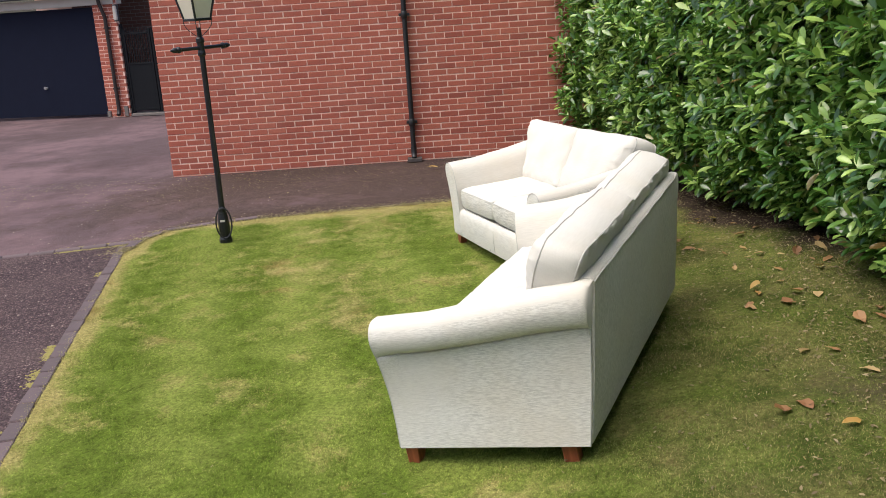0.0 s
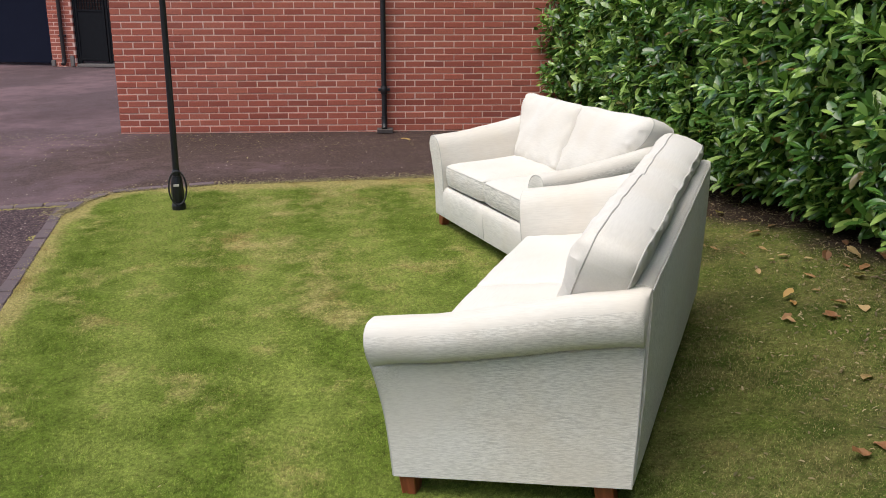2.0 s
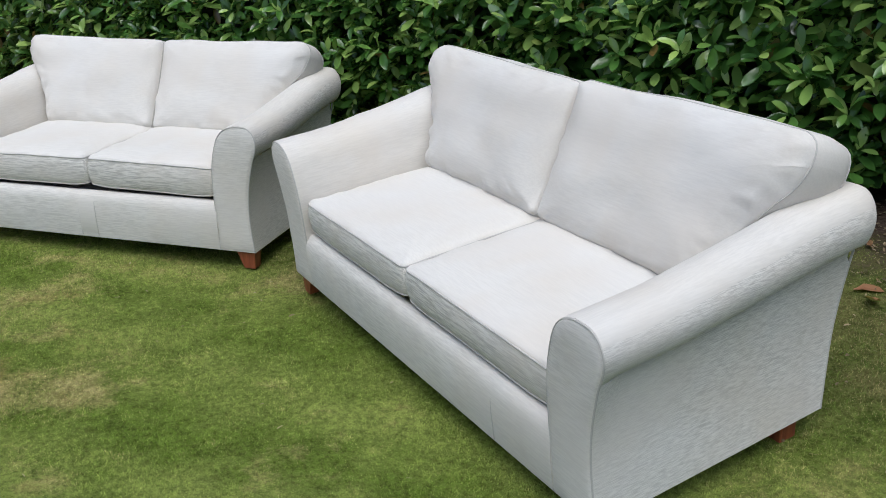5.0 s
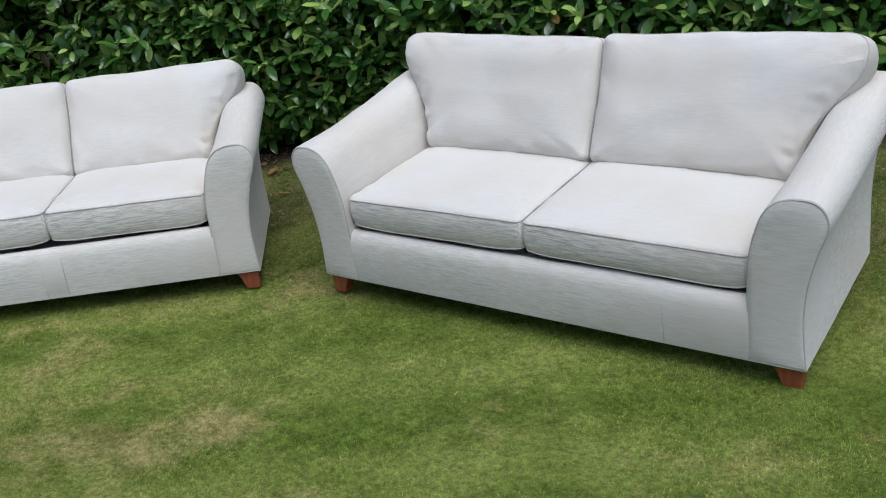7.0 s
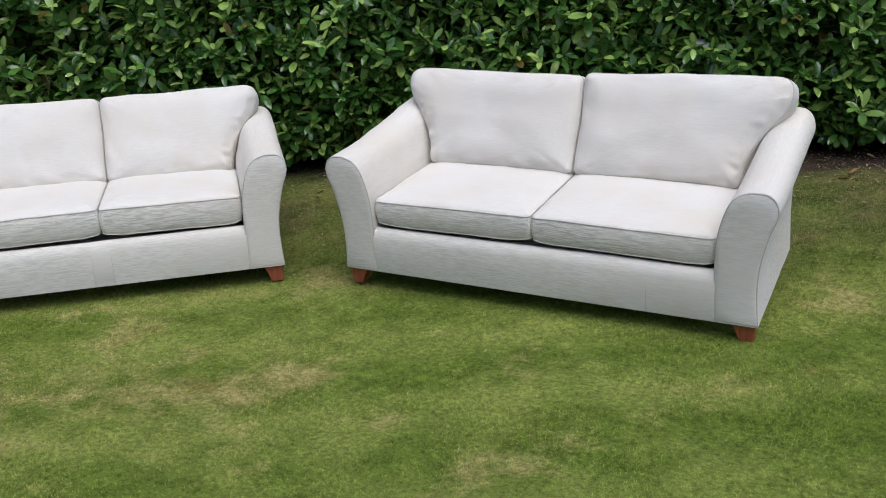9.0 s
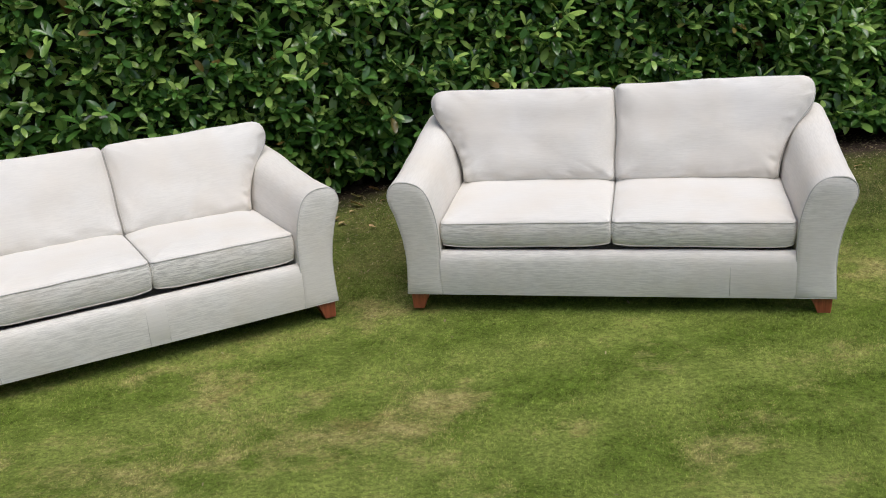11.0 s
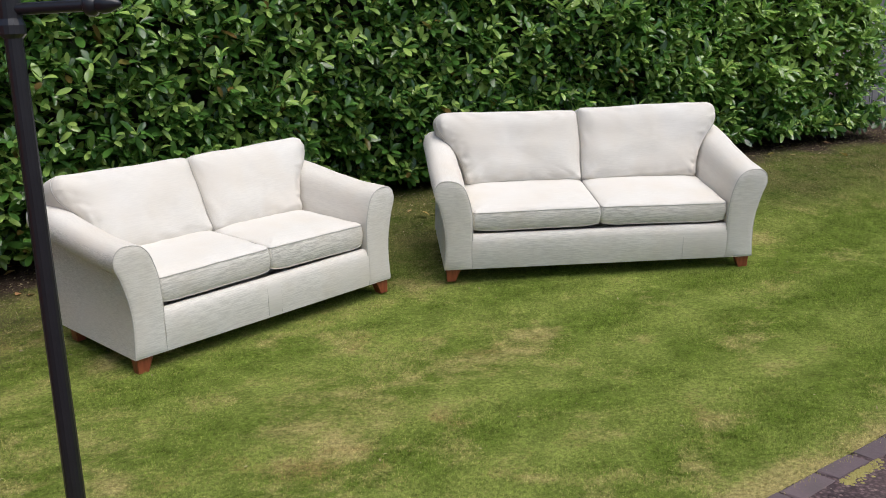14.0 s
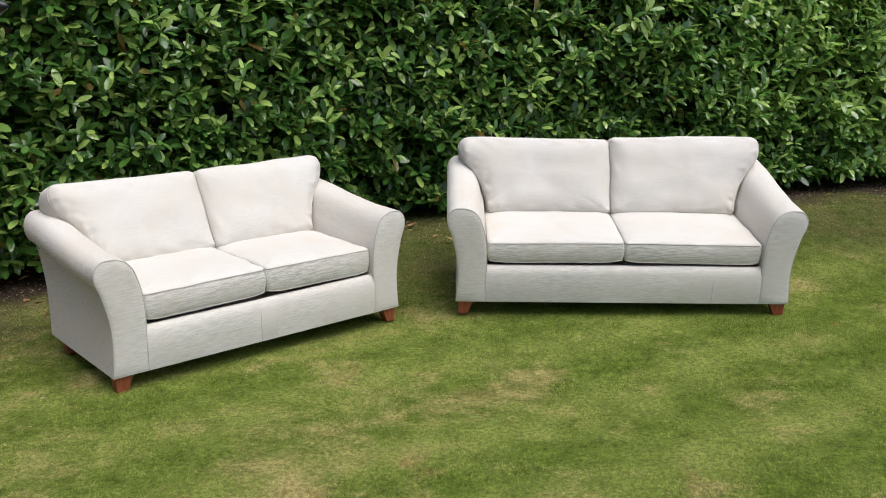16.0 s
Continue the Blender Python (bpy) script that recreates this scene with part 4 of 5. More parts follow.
# ---- lamp post ----
def build_lamp_post():
    lamp = tagged(empty("lamp_post", pose(-2.128, -3.075, 0.0, 0, 0, -16)), "black painted garden lamp post with ladder bar and lantern", "lamp post")
    shaft = [(0.031, 0.24), (0.031, 0.28), (0.0245, 0.30), (0.0225, 0.9), (0.0215, 1.50), (0.031, 1.51), (0.031, 1.53), (0.026, 1.545), (0.026, 1.60), (0.033, 1.61), (0.033, 1.635), (0.020, 1.65), (0.017, 1.72)]
    part("pole", lathe(bmesh.new(), shaft, 16), BLACK_PAINT, lamp)
    part("base", lathe(bmesh.new(), [(0.052, -0.02), (0.052, 0.03), (0.044, 0.05), (0.047, 0.12), (0.043, 0.20), (0.035, 0.25)], 12), BLACK_PAINT, lamp)
    bar = bmesh.new()
    tube(bar, [(-0.20, 0, 1.566), (0.20, 0, 1.566)], 0.014, 12)
    part("ladder_bar", bar, BLACK_PAINT, lamp, smooth=True)
    for s in (-1, 1):
        prof = [(0.018, 0.0), (0.025, 0.006), (0.025, 0.022), (0.017, 0.030), (0.021, 0.042), (0.019, 0.060), (0.008, 0.082), (0.003, 0.088)]
        part("finial", lathe(bmesh.new(), prof, 12), BLACK_PAINT, lamp, "turned finial on the ladder bar", smooth=True, m=pose(s * 0.195, 0, 1.566, 0, s * 90, 0))
    # cable hoop tied round the foot
    hoop = [(0.062 * math.cos(a), -0.055, 0.17 + 0.125 * math.sin(a)) for a in np.linspace(0, 2 * math.pi, 28, endpoint=False)]
    part("cable_hoop", tube(bmesh.new(), hoop, 0.007, 6, closed=True), PIPE_BLACK, lamp, "black cable looped at the foot", smooth=True, m=pose(0, 0, 0, 0, 0, 144))
    part("cable_tag", boxed(-0.028, 0.010, -0.078, -0.070, 0.185, 0.20), WHITE_PAINT, lamp, "pale tag on the cable", m=pose(0, 0, 0, 0, 0, 144))
    # scrolls below the lantern
    for k in range(4):
        a = math.radians(45 + 90 * k)
        pts = []
        for t in np.linspace(0, 1, 14):
            r = 0.022 + 0.085 * math.sin(t * math.pi * 0.62)
            pts.append((r * math.cos(a), r * math.sin(a), 1.655 + 0.135 * t))
        part("scroll", tube(bmesh.new(), pts, 0.0032, 6), BLACK_PAINT, lamp, smooth=True)
    # lantern: four tapered sides
    z0, z1, r0, r1 = 1.79, 2.10, 0.072, 0.132
    part("lantern_floor", boxed(-r0 - 0.008, r0 + 0.008, -r0 - 0.008, r0 + 0.008, z0 - 0.02, z0, bevel=0.004), BLACK_PAINT, lamp)
    for k in range(4):
        rot = Matrix.Rotation(math.radians(90 * k), 4, "Z")
        bm = bmesh.new()
        tube(bm, [rot @ Vector((r0, r0, z0)), rot @ Vector((r1, r1, z1))], 0.009, 6)
        part("lantern_bar", bm, BLACK_PAINT, lamp)
        bm = bmesh.new()
        tube(bm, [rot @ Vector((r1, r1, z1)), rot @ Vector((-r1, r1, z1))], 0.010, 6)
        part("lantern_rim", bm, BLACK_PAINT, lamp)
        bm = bmesh.new()
        f = [bm.verts.new(rot @ Vector(p)) for p in ((-r0, r0 - 0.002, z0), (r0, r0 - 0.002, z0), (r1, r1 - 0.002, z1), (-r1, r1 - 0.002, z1))]
        g = [bm.verts.new(rot @ Vector(p)) for p in ((-r0, r0 - 0.006, z0), (r0, r0 - 0.006, z0), (r1, r1 - 0.006, z1), (-r1, r1 - 0.006, z1))]
        bm.faces.new(f), bm.faces.new(g[::-1])
        for i in range(4):
            bm.faces.new((f[i], g[i], g[(i + 1) % 4], f[(i + 1) % 4]))
        part("pane", bm, LANTERN_PANE, lamp, "cloudy cream lantern pane")
    bm = bmesh.new()
    prof = [(0.205, 2.105), (0.198, 2.12), (0.10, 2.24), (0.07, 2.25), (0.07, 2.28), (0.02, 2.30), (0.02, 2.34)]
    lathe(bm, prof, 4)
    part("lantern_roof", bm, BLACK_PAINT, lamp, m=pose(0, 0, 0, 0, 0, 45))
    return lamp


build_lamp_post()

# ---- brick wall ----
WALL_A, WALL_DIR = Vector((-4.720, -5.700, 0.0)), Vector((-0.4218, 0.9067, 0.0))
WALL_OUT = Vector((0.9067, 0.4218, 0.0))
WALL_LONG, WALL_HIGH = 6.6, 2.60
BRICK_L, BRICK_H, PITCH, COURSE = 0.2025, 0.0585, 0.2125, 0.0689


def wall_frame(a, d, out):
    return Matrix(((d.x, -out.x, 0, a.x), (d.y, -out.y, 0, a.y), (0, 0, 1, 0), (0, 0, 0, 1)))


def brick_bm(length, high=BRICK_H, deep=0.05):
    """Front of a brick: its face lies at y = 0 and its body behind."""
    bm = bmesh.new()
    c = 0.004
    f = [bm.verts.new(p) for p in ((c, 0, c), (length - c, 0, c), (length - c, 0, high - c), (c, 0, high - c))]
    m = [bm.verts.new(p) for p in ((0, c, 0), (length, c, 0), (length, c, high), (0, c, high))]
    b = [bm.verts.new(p) for p in ((0, deep, 0), (length, deep, 0), (length, deep, high), (0, deep, high))]
    bm.faces.new(f)
    for r, s in ((f, m), (m, b)):
        for k in range(4):
            bm.faces.new((r[k], s[k], s[(k + 1) % 4], r[(k + 1) % 4]))
    return bm


def brick_places(length, high, z0=-0.0938):
    """(x, z, length) of the stretcher-bond bricks of a wall."""
    out = []
    for c in range(int((high - z0) / COURSE)):
        x = 0.0
        if c % 2:
            out.append((0.0, z0 + c * COURSE, 0.0963))
            x = 0.1063
        while x + 0.05 < length:
            l = min(BRICK_L, length - x)
            out.append((x, z0 + c * COURSE, l))
            x += PITCH
    return out


def lay_bricks(parent, places, m, single, material=None):
    """Bricks for which single() holds are objects of their own; the rest are one joined mesh."""
    data = {}
    verts, faces = [], []
    rng = random.Random(4)
    for x, z, l in places:
        jig = (rng.uniform(-0.0015, 0.0015), rng.uniform(-0.0025, 0.0015), rng.uniform(-0.001, 0.001))
        if single(x, z):
            key = round(l, 3)
            if key not in data:
                bm = brick_bm(l)
                bmesh.ops.recalc_face_normals(bm, faces=bm.faces[:])
                me = bpy.data.meshes.new("brick")
                bm.to_mesh(me), bm.free()
                me.materials.append(BRICK)
                data[key] = me
            ob = new("brick", data[key])
            ob.parent = parent
            ob.matrix_local = m @ Matrix.Translation((x + jig[0], jig[1], z + jig[2]))
        else:
            o, c, h, dp = len(verts), 0.004, BRICK_H, 0.05
            for p in ((c, 0, c), (l - c, 0, c), (l - c, 0, h - c), (c, 0, h - c), (0, c, 0), (l, c, 0), (l, c, h), (0, c, h), (0, dp, 0), (l, dp, 0), (l, dp, h), (0, dp, h)):
                verts.append(m @ Vector((x + jig[0] + p[0], jig[1] + p[1], z + jig[2] + p[2])))
            faces.append((o, o + 1, o + 2, o + 3))
            for q in (0, 4):
                for k in range(4):
                    faces.append((o + q + k, o + q + k + 4, o + q + 4 + (k + 1) % 4, o + q + (k + 1) % 4))
    if verts:
        me = mesh_from("brickwork", np.array([tuple(v) for v in verts]), np.array(faces)[:, ::-1], material or BRICK)
        ob = new("brickwork", me)
        ob.parent = parent
        tagged(ob, "brown brickwork" if material else "red stretcher-bond brickwork", kind="stuff")


def build_brick_wall():
    frame_m = wall_frame(WALL_A, WALL_DIR, WALL_OUT)
    wall = tagged(empty("wall_brick"), "red brick wall in stretcher bond with pale mortar", "wall", kind="structure")
    part("mortar_body", boxed(0.004, WALL_LONG, 0.0035, 0.215, -0.06, WALL_HIGH), MORTAR, wall, "pale mortar core", m=frame_m)
    return wall, frame_m


WALL, WALL_M = build_brick_wall()


def build_downpipe():
    dp = tagged(empty("downpipe", WALL_M @ Matrix.Translation((2.845, -0.055, 0))), "black plastic downpipe fixed to the brick wall", "downpipe")
    part("pipe", tube(bmesh.new(), [(0, 0, 0.10), (0, 0, 0.45), (0, 0, 1.6), (0, 0, 2.6)], 0.029, 14), PIPE_BLACK, dp, smooth=True)
    part("shoe", tube(bmesh.new(), [(0, 0, 0.14), (0, 0, 0.07), (0, -0.02, 0.03), (0, -0.05, 0.005)], [0.033, 0.033, 0.032, 0.031], 14), PIPE_BLACK, dp, smooth=True)
    for z in (0.43, 1.645):
        part("socket", lathe(bmesh.new(), [(0.030, z - 0.05), (0.036, z - 0.045), (0.036, z + 0.03), (0.031, z + 0.035)], 16), PIPE_BLACK, dp, smooth=True)
        part("clip", boxed(-0.062, 0.062, -0.01, 0.054, z - 0.018, z + 0.012, bevel=0.003), PIPE_BLACK, dp)
    tagged(finish("drain_surround", boxed(-0.08, 0.09, -0.09, 0.05, -0.03, 0.008, bevel=0.004), GULLY, m=WALL_M @ Matrix.Translation((2.845, -0.055, 0))), "small worn concrete gully below the downpipe", "drain")


build_downpipe()

# ---- garage front and side gate ----
GAR_A, GAR_DIR = Vector((-9.94, -10.88, 0.0)), Vector((-0.212, 0.9773, 0.0))
GAR_OUT = Vector((0.9773, 0.212, 0.0))
GAR_M = wall_frame(GAR_A, GAR_DIR, GAR_OUT)


def build_garage():
    # local x runs to the gate, y into the garage
    wall = tagged(empty("wall_garage"), "red brick garage front with a pillar beside the door", "wall", kind="structure")
    part("mortar_body", boxed(-0.452, -0.003, 0.0035, 0.09, -0.05, 2.6), MORTAR, wall, "pale mortar core", m=GAR_M)
    part("mortar_body", boxed(-3.80, -3.11, 0.0035, 0.33, -0.05, 2.6), MORTAR, wall, "pale mortar core", m=GAR_M)
    pillar = GAR_M @ Matrix.Translation((-0.455, 0, 0))
    lay_bricks(wall, brick_places(0.455, 2.55), pillar, lambda x, z: True)
    lay_bricks(wall, brick_places(0.69, 2.55), GAR_M @ Matrix.Translation((-3.80, 0, 0)), lambda x, z: False)
    door = tagged(empty("garage_door", GAR_M @ Matrix.Translation((-0.455, 0.10, 0))), "closed dark navy up-and-over garage door", "garage door")
    part("door_panel", boxed(-2.62, -0.03, 0.0, 0.04, 0.015, 1.99, bevel=0.004), DOOR_NAVY, door)
    part("door_frame", boxed(-0.028, 0.0, -0.02, 0.06, 0.0, 2.02), DOOR_NAVY, door)
    part("door_frame", boxed(-2.65, -2.622, -0.02, 0.06, 0.0, 2.02), DOOR_NAVY, door)
    part("door_handle", lathe(bmesh.new(), [(0.022, 0.0), (0.022, 0.012), (0.012, 0.016), (0.012, 0.05), (0.03, 0.055), (0.03, 0.068)], 12), CHROME, door, "round steel handle", m=pose(-1.26, 0.0, 0.56, 90, 0, 0))
    tagged(finish("door_beam", boxed(-3.0, -0.02, -0.03, 0.3, 2.022, 2.17, bevel=0.006), WHITE_PAINT, m=GAR_M), "off-white painted beam over the garage door", "beam", kind="structure")
    tagged(finish("fascia", boxed(-3.7, 0.05, -0.22, 0.3, 2.20, 2.42, bevel=0.01), ROOF_DARK, m=GAR_M), "dark eaves board and gutter over the garage", "fascia", kind="structure")
    tagged(finish("wall_garage_back", boxed(-3.60, 0.0, 3.0, 3.2, -0.05, 2.6), MORTAR, m=GAR_M), "plain rear wall of the garage", "wall", kind="structure")
    tagged(finish("garage_roof", boxed(-3.7, 0.05, 0.3, 3.3, 2.56, 2.66), ROOF_DARK, m=GAR_M), "dark flat garage roof", "roof", kind="structure")
    dp = tagged(empty("downpipe", GAR_M @ Matrix.Translation((-0.20, -0.05, 0))), "dark brown downpipe on the brick pillar", "downpipe")
    part("pipe", tube(bmesh.new(), [(0, 0, 0.06), (0, 0, 1.0), (0, 0, 1.8), (-0.05, -0.05, 2.05), (-0.05, -0.08, 2.2)], 0.034, 12), PIPE_BROWN, dp, smooth=True)
    part("shoe", tube(bmesh.new(), [(0, 0, 0.12), (0, -0.01, 0.05), (0, -0.05, 0.01)], 0.04, 12), PIPE_BROWN, dp, smooth=True)
    for z in (0.5, 1.6):
        part("clip", boxed(-0.055, 0.055, -0.01, 0.05, z - 0.015, z + 0.015), PIPE_BROWN, dp)
    for x, h in ((-0.42, 0.08), (-0.06, 0.16)):
        tagged(finish("pillar_plinth", boxed(x - 0.045, x + 0.03, -0.03, 0.02, -0.03, h, bevel=0.01), CONCRETE, m=GAR_M), "worn pale rendered foot of the pillar", "plinth")
    light = tagged(empty("wall_light", GAR_M @ Matrix.Translation((0.02, -0.05, 1.86))), "small white bulkhead light on the pillar", "wall light")
    part("backplate", boxed(-0.05, 0.05, 0.02, 0.05, -0.15, 0.15, bevel=0.006), ROOF_DARK, light)
    part("cover", boxed(-0.035, 0.035, -0.03, 0.02, -0.13, 0.13, bevel=0.015), WHITE_PAINT, light, "white cover")
    # side wall seen behind the gate
    side = tagged(empty("wall_side"), "brown brick house wall behind the gate", "wall", kind="structure")
    back = GAR_M @ Matrix.Translation((-1.8, 1.5, 0))
    part("mortar_body", boxed(0.004, 4.5, 0.0035, 0.2, -0.05, 2.7), CONCRETE, side, m=back)
    lay_bricks(side, brick_places(4.5, 2.65), back, lambda x, z: False, BRICK_BROWN)


def build_gate():
    gate = tagged(empty("side_gate", GAR_M @ Matrix.Translation((0.03, 0.06, 0))), "closed black iron double gate with barred top", "gate")
    for k in range(2):
        x0 = 0.02 + k * 0.56
        leaf = part("gate_leaf", boxed(x0, x0 + 0.53, 0.0, 0.015, 0.06, 0.93, bevel=0.003), GATE_BLACK, gate, "solid lower panel")
        for x in (x0 + 0.012, x0 + 0.518):
            part("stile", boxed(x - 0.018, x + 0.018, -0.012, 0.027, 0.03, 1.56, bevel=0.003), GATE_BLACK, leaf)
        for z in (0.09, 0.93, 1.48):
            part("rail", boxed(x0 + 0.03, x0 + 0.50, -0.010, 0.025, z - 0.016, z + 0.016, bevel=0.003), GATE_BLACK, leaf)
        for j in range(9):
            x = x0 + 0.062 + j * 0.051
            part("bar", tube(bmesh.new(), [(x, 0.008, 0.94), (x, 0.008, 1.55), (x, 0.008, 1.60)], [0.009, 0.009, 0.001], 6), GATE_BLACK, leaf)
    for x in (0.0, 1.12):
        part("gate_post", boxed(x - 0.025, x + 0.012, -0.02, 0.04, -0.02, 1.66, bevel=0.004), GATE_BLACK, gate)
    tagged(finish("gate_threshold", boxed(0.0, 1.2, -0.10, 0.20, -0.03, 0.016, bevel=0.006), CONCRETE, m=GAR_M @ Matrix.Translation((0.03, 0.06, 0))), "worn concrete threshold under the gate", "threshold", kind="structure")


build_garage()
build_gate()


# ---- hedge ----
def leaf_shape(length, width, fold, curl):
    """One laurel leaf along +y from its stalk: a folded blade with a curling tip."""
    ts = (0.0, 0.18, 0.42, 0.70, 0.91, 1.0)
    ws = (0.05, 0.60, 0.94, 1.0, 0.58, 0.0)
    v = []
    for t, w in zip(ts, ws):
        z = -curl * length * t * t
        v.append((0.0, t * length, z))
        if w > 0:
            v.append((-w * width / 2, t * length * 0.99, z + fold * w * width / 2))
            v.append((w * width / 2, t * length * 0.99, z + fold * w * width / 2))
    f = []
    for k in range(4):
        a, b = 3 * k, 3 * (k + 1)
        f += [(a, b, b + 1), (a, b + 1, a + 1), (a, a + 2, b + 2), (a, b + 2, b)]
    f += [(12, 15, 13), (12, 14, 15)]
    return np.array(v), np.array(f)


def turn_matrices(ahead, up):
    """Rotations whose y runs along ahead and whose z leans to up."""
    y = ahead / np.linalg.norm(ahead, axis=1, keepdims=True)
    x = np.cross(y, up)
    x /= np.linalg.norm(x, axis=1, keepdims=True) + 1e-9
    z = np.cross(x, y)
    return np.stack([x, y, z], 2)


HEDGE_TOP = 3.6


def hedge_sprigs(rng, count, depth_shift, spread):
    """Places and outward ways of leafy shoots over the front, ends and top of the hedge."""
    x = rng.uniform(-7.2, 3.3, count)
    z = rng.uniform(0.05, 1.0, count) * HEDGE_TOP
    y = hedge_front(x)
    slope = (hedge_front(x + 0.05) - hedge_front(x - 0.05)) / 0.1
    n = np.stack([slope, -np.ones(count), np.zeros(count)], 1)
    n /= np.linalg.norm(n, axis=1, keepdims=True)
    bulge = 0.34 * (patches(x, z, 1.6, 1, 3) - 0.5) + 0.10 * np.sin(z * 1.4) - (0.16 - 0.13 * smooth_step(0.0, 1.0, x)) * (1 - smooth_step(0.05, 0.55, z - land(x, y)))
    out = bulge + depth_shift + rng.normal(0, spread, count)
    p = np.stack([x, y, np.maximum(z, land(x, y) + 0.09 + 0.1 * patches(x, y, 3.0, 5))], 1) + n * out[:, None]
    return p, n


def hedge_outside(rng, count, face):
    """Leafy shoots over the top, the far side and the end of the hedge."""
    x = rng.uniform(-7.2, 3.1, count)
    if face == "top":
        p = np.stack([x, hedge_front(x) + rng.uniform(0.0, 1.3, count), HEDGE_TOP - 0.03 + rng.normal(0, 0.04, count)], 1)
        way = (0.0, 0.0, 1.0)
    elif face == "back":
        p = np.stack([x, hedge_front(x) + 1.27 + rng.normal(0, 0.04, count), rng.uniform(0.3, HEDGE_TOP, count)], 1)
        way = (-0.35, 0.94, 0.0)
    else:
        y = rng.uniform(0.1, 1.3, count)
        p = np.stack([3.12 + rng.normal(0, 0.06, count), hedge_front(3.1) + y, rng.uniform(0.5, HEDGE_TOP, count)], 1)
        way = (1.0, 0.0, 0.0)
    return p, np.tile(np.array(way), (count, 1))


def build_hedge():
    hedge = tagged(empty("hedge", pose(-1.4, 2.0, 0.3)), "tall clipped laurel hedge with glossy mixed green leaves", "hedge")
    base = Matrix.Translation((1.4, -2.0, -0.3))
    rng = np.random.RandomState(21)
    pos, ahead, up, size, kind = [], [], [], [], []
    for count, shift, spread, per in ((8200, 0.0, 0.075, 7), (3200, -0.17, 0.06, 5), (1500, 0.0, 0.0, 4), (1300, 0.0, 0.0, 3), (160, 0.0, 0.0, 5)):
        if spread:
            p, n = hedge_sprigs(rng, count, shift, spread)
        else:
            p, n = hedge_outside(rng, count, {4: "top", 3: "back", 5: "end"}[per])
        shoot = n + np.stack([rng.normal(0, 0.35, count), rng.normal(0, 0.2, count), rng.uniform(0.2, 1.3, count)], 1)
        shoot /= np.linalg.norm(shoot, axis=1, keepdims=True)
        side = np.cross(shoot, rng.normal(0, 1, (count, 3)))
        side /= np.linalg.norm(side, axis=1, keepdims=True)
        other = np.cross(shoot, side)
        for k in range(per):
            a = k * 2.4 + rng.uniform(-0.35, 0.35, count)
            radial = side * np.cos(a)[:, None] + other * np.sin(a)[:, None]
            f = 0.55 + 0.85 * (1 - k / per)
            d = radial * f + shoot * (1.25 - f * 0.45) + np.array([0, 0, -0.10])
            pos.append(p + shoot * (0.017 * k) + radial * 0.008)
            ahead.append(d)
            up.append(shoot * 1.0 + np.array([0, 0, 0.75]) + rng.normal(0, 0.25, (count, 3)))
            size.append(rng.uniform(0.75, 1.2, count) * (0.9 if per == 7 else 1.0 if spread else 1.45) * (1.06 - 0.05 * k))
    pos, ahead, up, size = np.concatenate(pos), np.concatenate(ahead), np.concatenate(up), np.concatenate(size)
    rot = turn_matrices(ahead, up)
    shapes = [leaf_shape(0.122, 0.050, 0.28, 0.14), leaf_shape(0.110, 0.047, 0.46, 0.28), leaf_shape(0.136, 0.052, 0.20, 0.05)]
    pick = rng.randint(0, 3, len(pos))
    # the single leaves: a stretch of the face behind the sofas
    near = np.where((pos[:, 0] > -1.7) & (pos[:, 0] < 0.6) & (pos[:, 2] > 0.5) & (pos[:, 2] < 1.5) & (pos[:, 1] < hedge_front(pos[:, 0]) - 0.10))[0]
    near = near[:280]
    single = np.zeros(len(pos), bool)
    single[near] = True
    allv, allf, o = [], [], 0
    for s, (v, f) in enumerate(shapes):
        sel = np.where((pick == s) & ~single)[0]
        w = np.einsum("nij,vj->nvi", rot[sel], v) * size[sel][:, None, None] + pos[sel][:, None, :]
        allv.append(w.reshape(-1, 3))
        allf.append((f[None] + (np.arange(len(sel)) * len(v))[:, None, None]).reshape(-1, 3) + o)
        o += len(sel) * len(v)
    leaves = np.concatenate(allv)
    # paler leaves paint the stronger light on the right end of the hedge
    lit_end = 0.55 * smooth_step(0.6, 2.2, leaves[:, 0]) * smooth_step(0.5, 1.1, leaves[:, 2])
    ob = new("foliage", mesh_from("foliage", leaves, np.concatenate(allf), LAUREL, (("lit_end", lit_end),)))
    ob.data.polygons.foreach_set("use_smooth", [True] * len(ob.data.polygons))
    ob.parent, ob.matrix_local = hedge, base
    tagged(ob, "glossy laurel leaves in close whorls", kind="stuff")
    meshes = []
    for v, f in shapes:
        me = mesh_from("leaf", v, f, LAUREL_PICKED)
        me.polygons.foreach_set("use_smooth", [True] * len(me.polygons))
        meshes.append(me)
    for k in near:
        ob = new("leaf", meshes[pick[k]])
        ob.parent = hedge
        ob.matrix_local = base @ (Matrix.Translation(pos[k]) @ Matrix([list(r) for r in rot[k]]).to_4x4() @ Matrix.Scale(size[k], 4))
    # closed sheet for the inner twigs, coloured dark as the shaded gaps
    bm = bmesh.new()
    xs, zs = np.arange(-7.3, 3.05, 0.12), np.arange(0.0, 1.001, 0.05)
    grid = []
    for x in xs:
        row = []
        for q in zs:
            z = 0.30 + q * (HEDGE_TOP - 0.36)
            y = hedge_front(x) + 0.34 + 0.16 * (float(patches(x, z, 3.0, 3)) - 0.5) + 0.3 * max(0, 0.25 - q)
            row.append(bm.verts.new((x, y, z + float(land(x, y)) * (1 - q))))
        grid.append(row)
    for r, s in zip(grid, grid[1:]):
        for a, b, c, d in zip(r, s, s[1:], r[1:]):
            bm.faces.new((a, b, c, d))
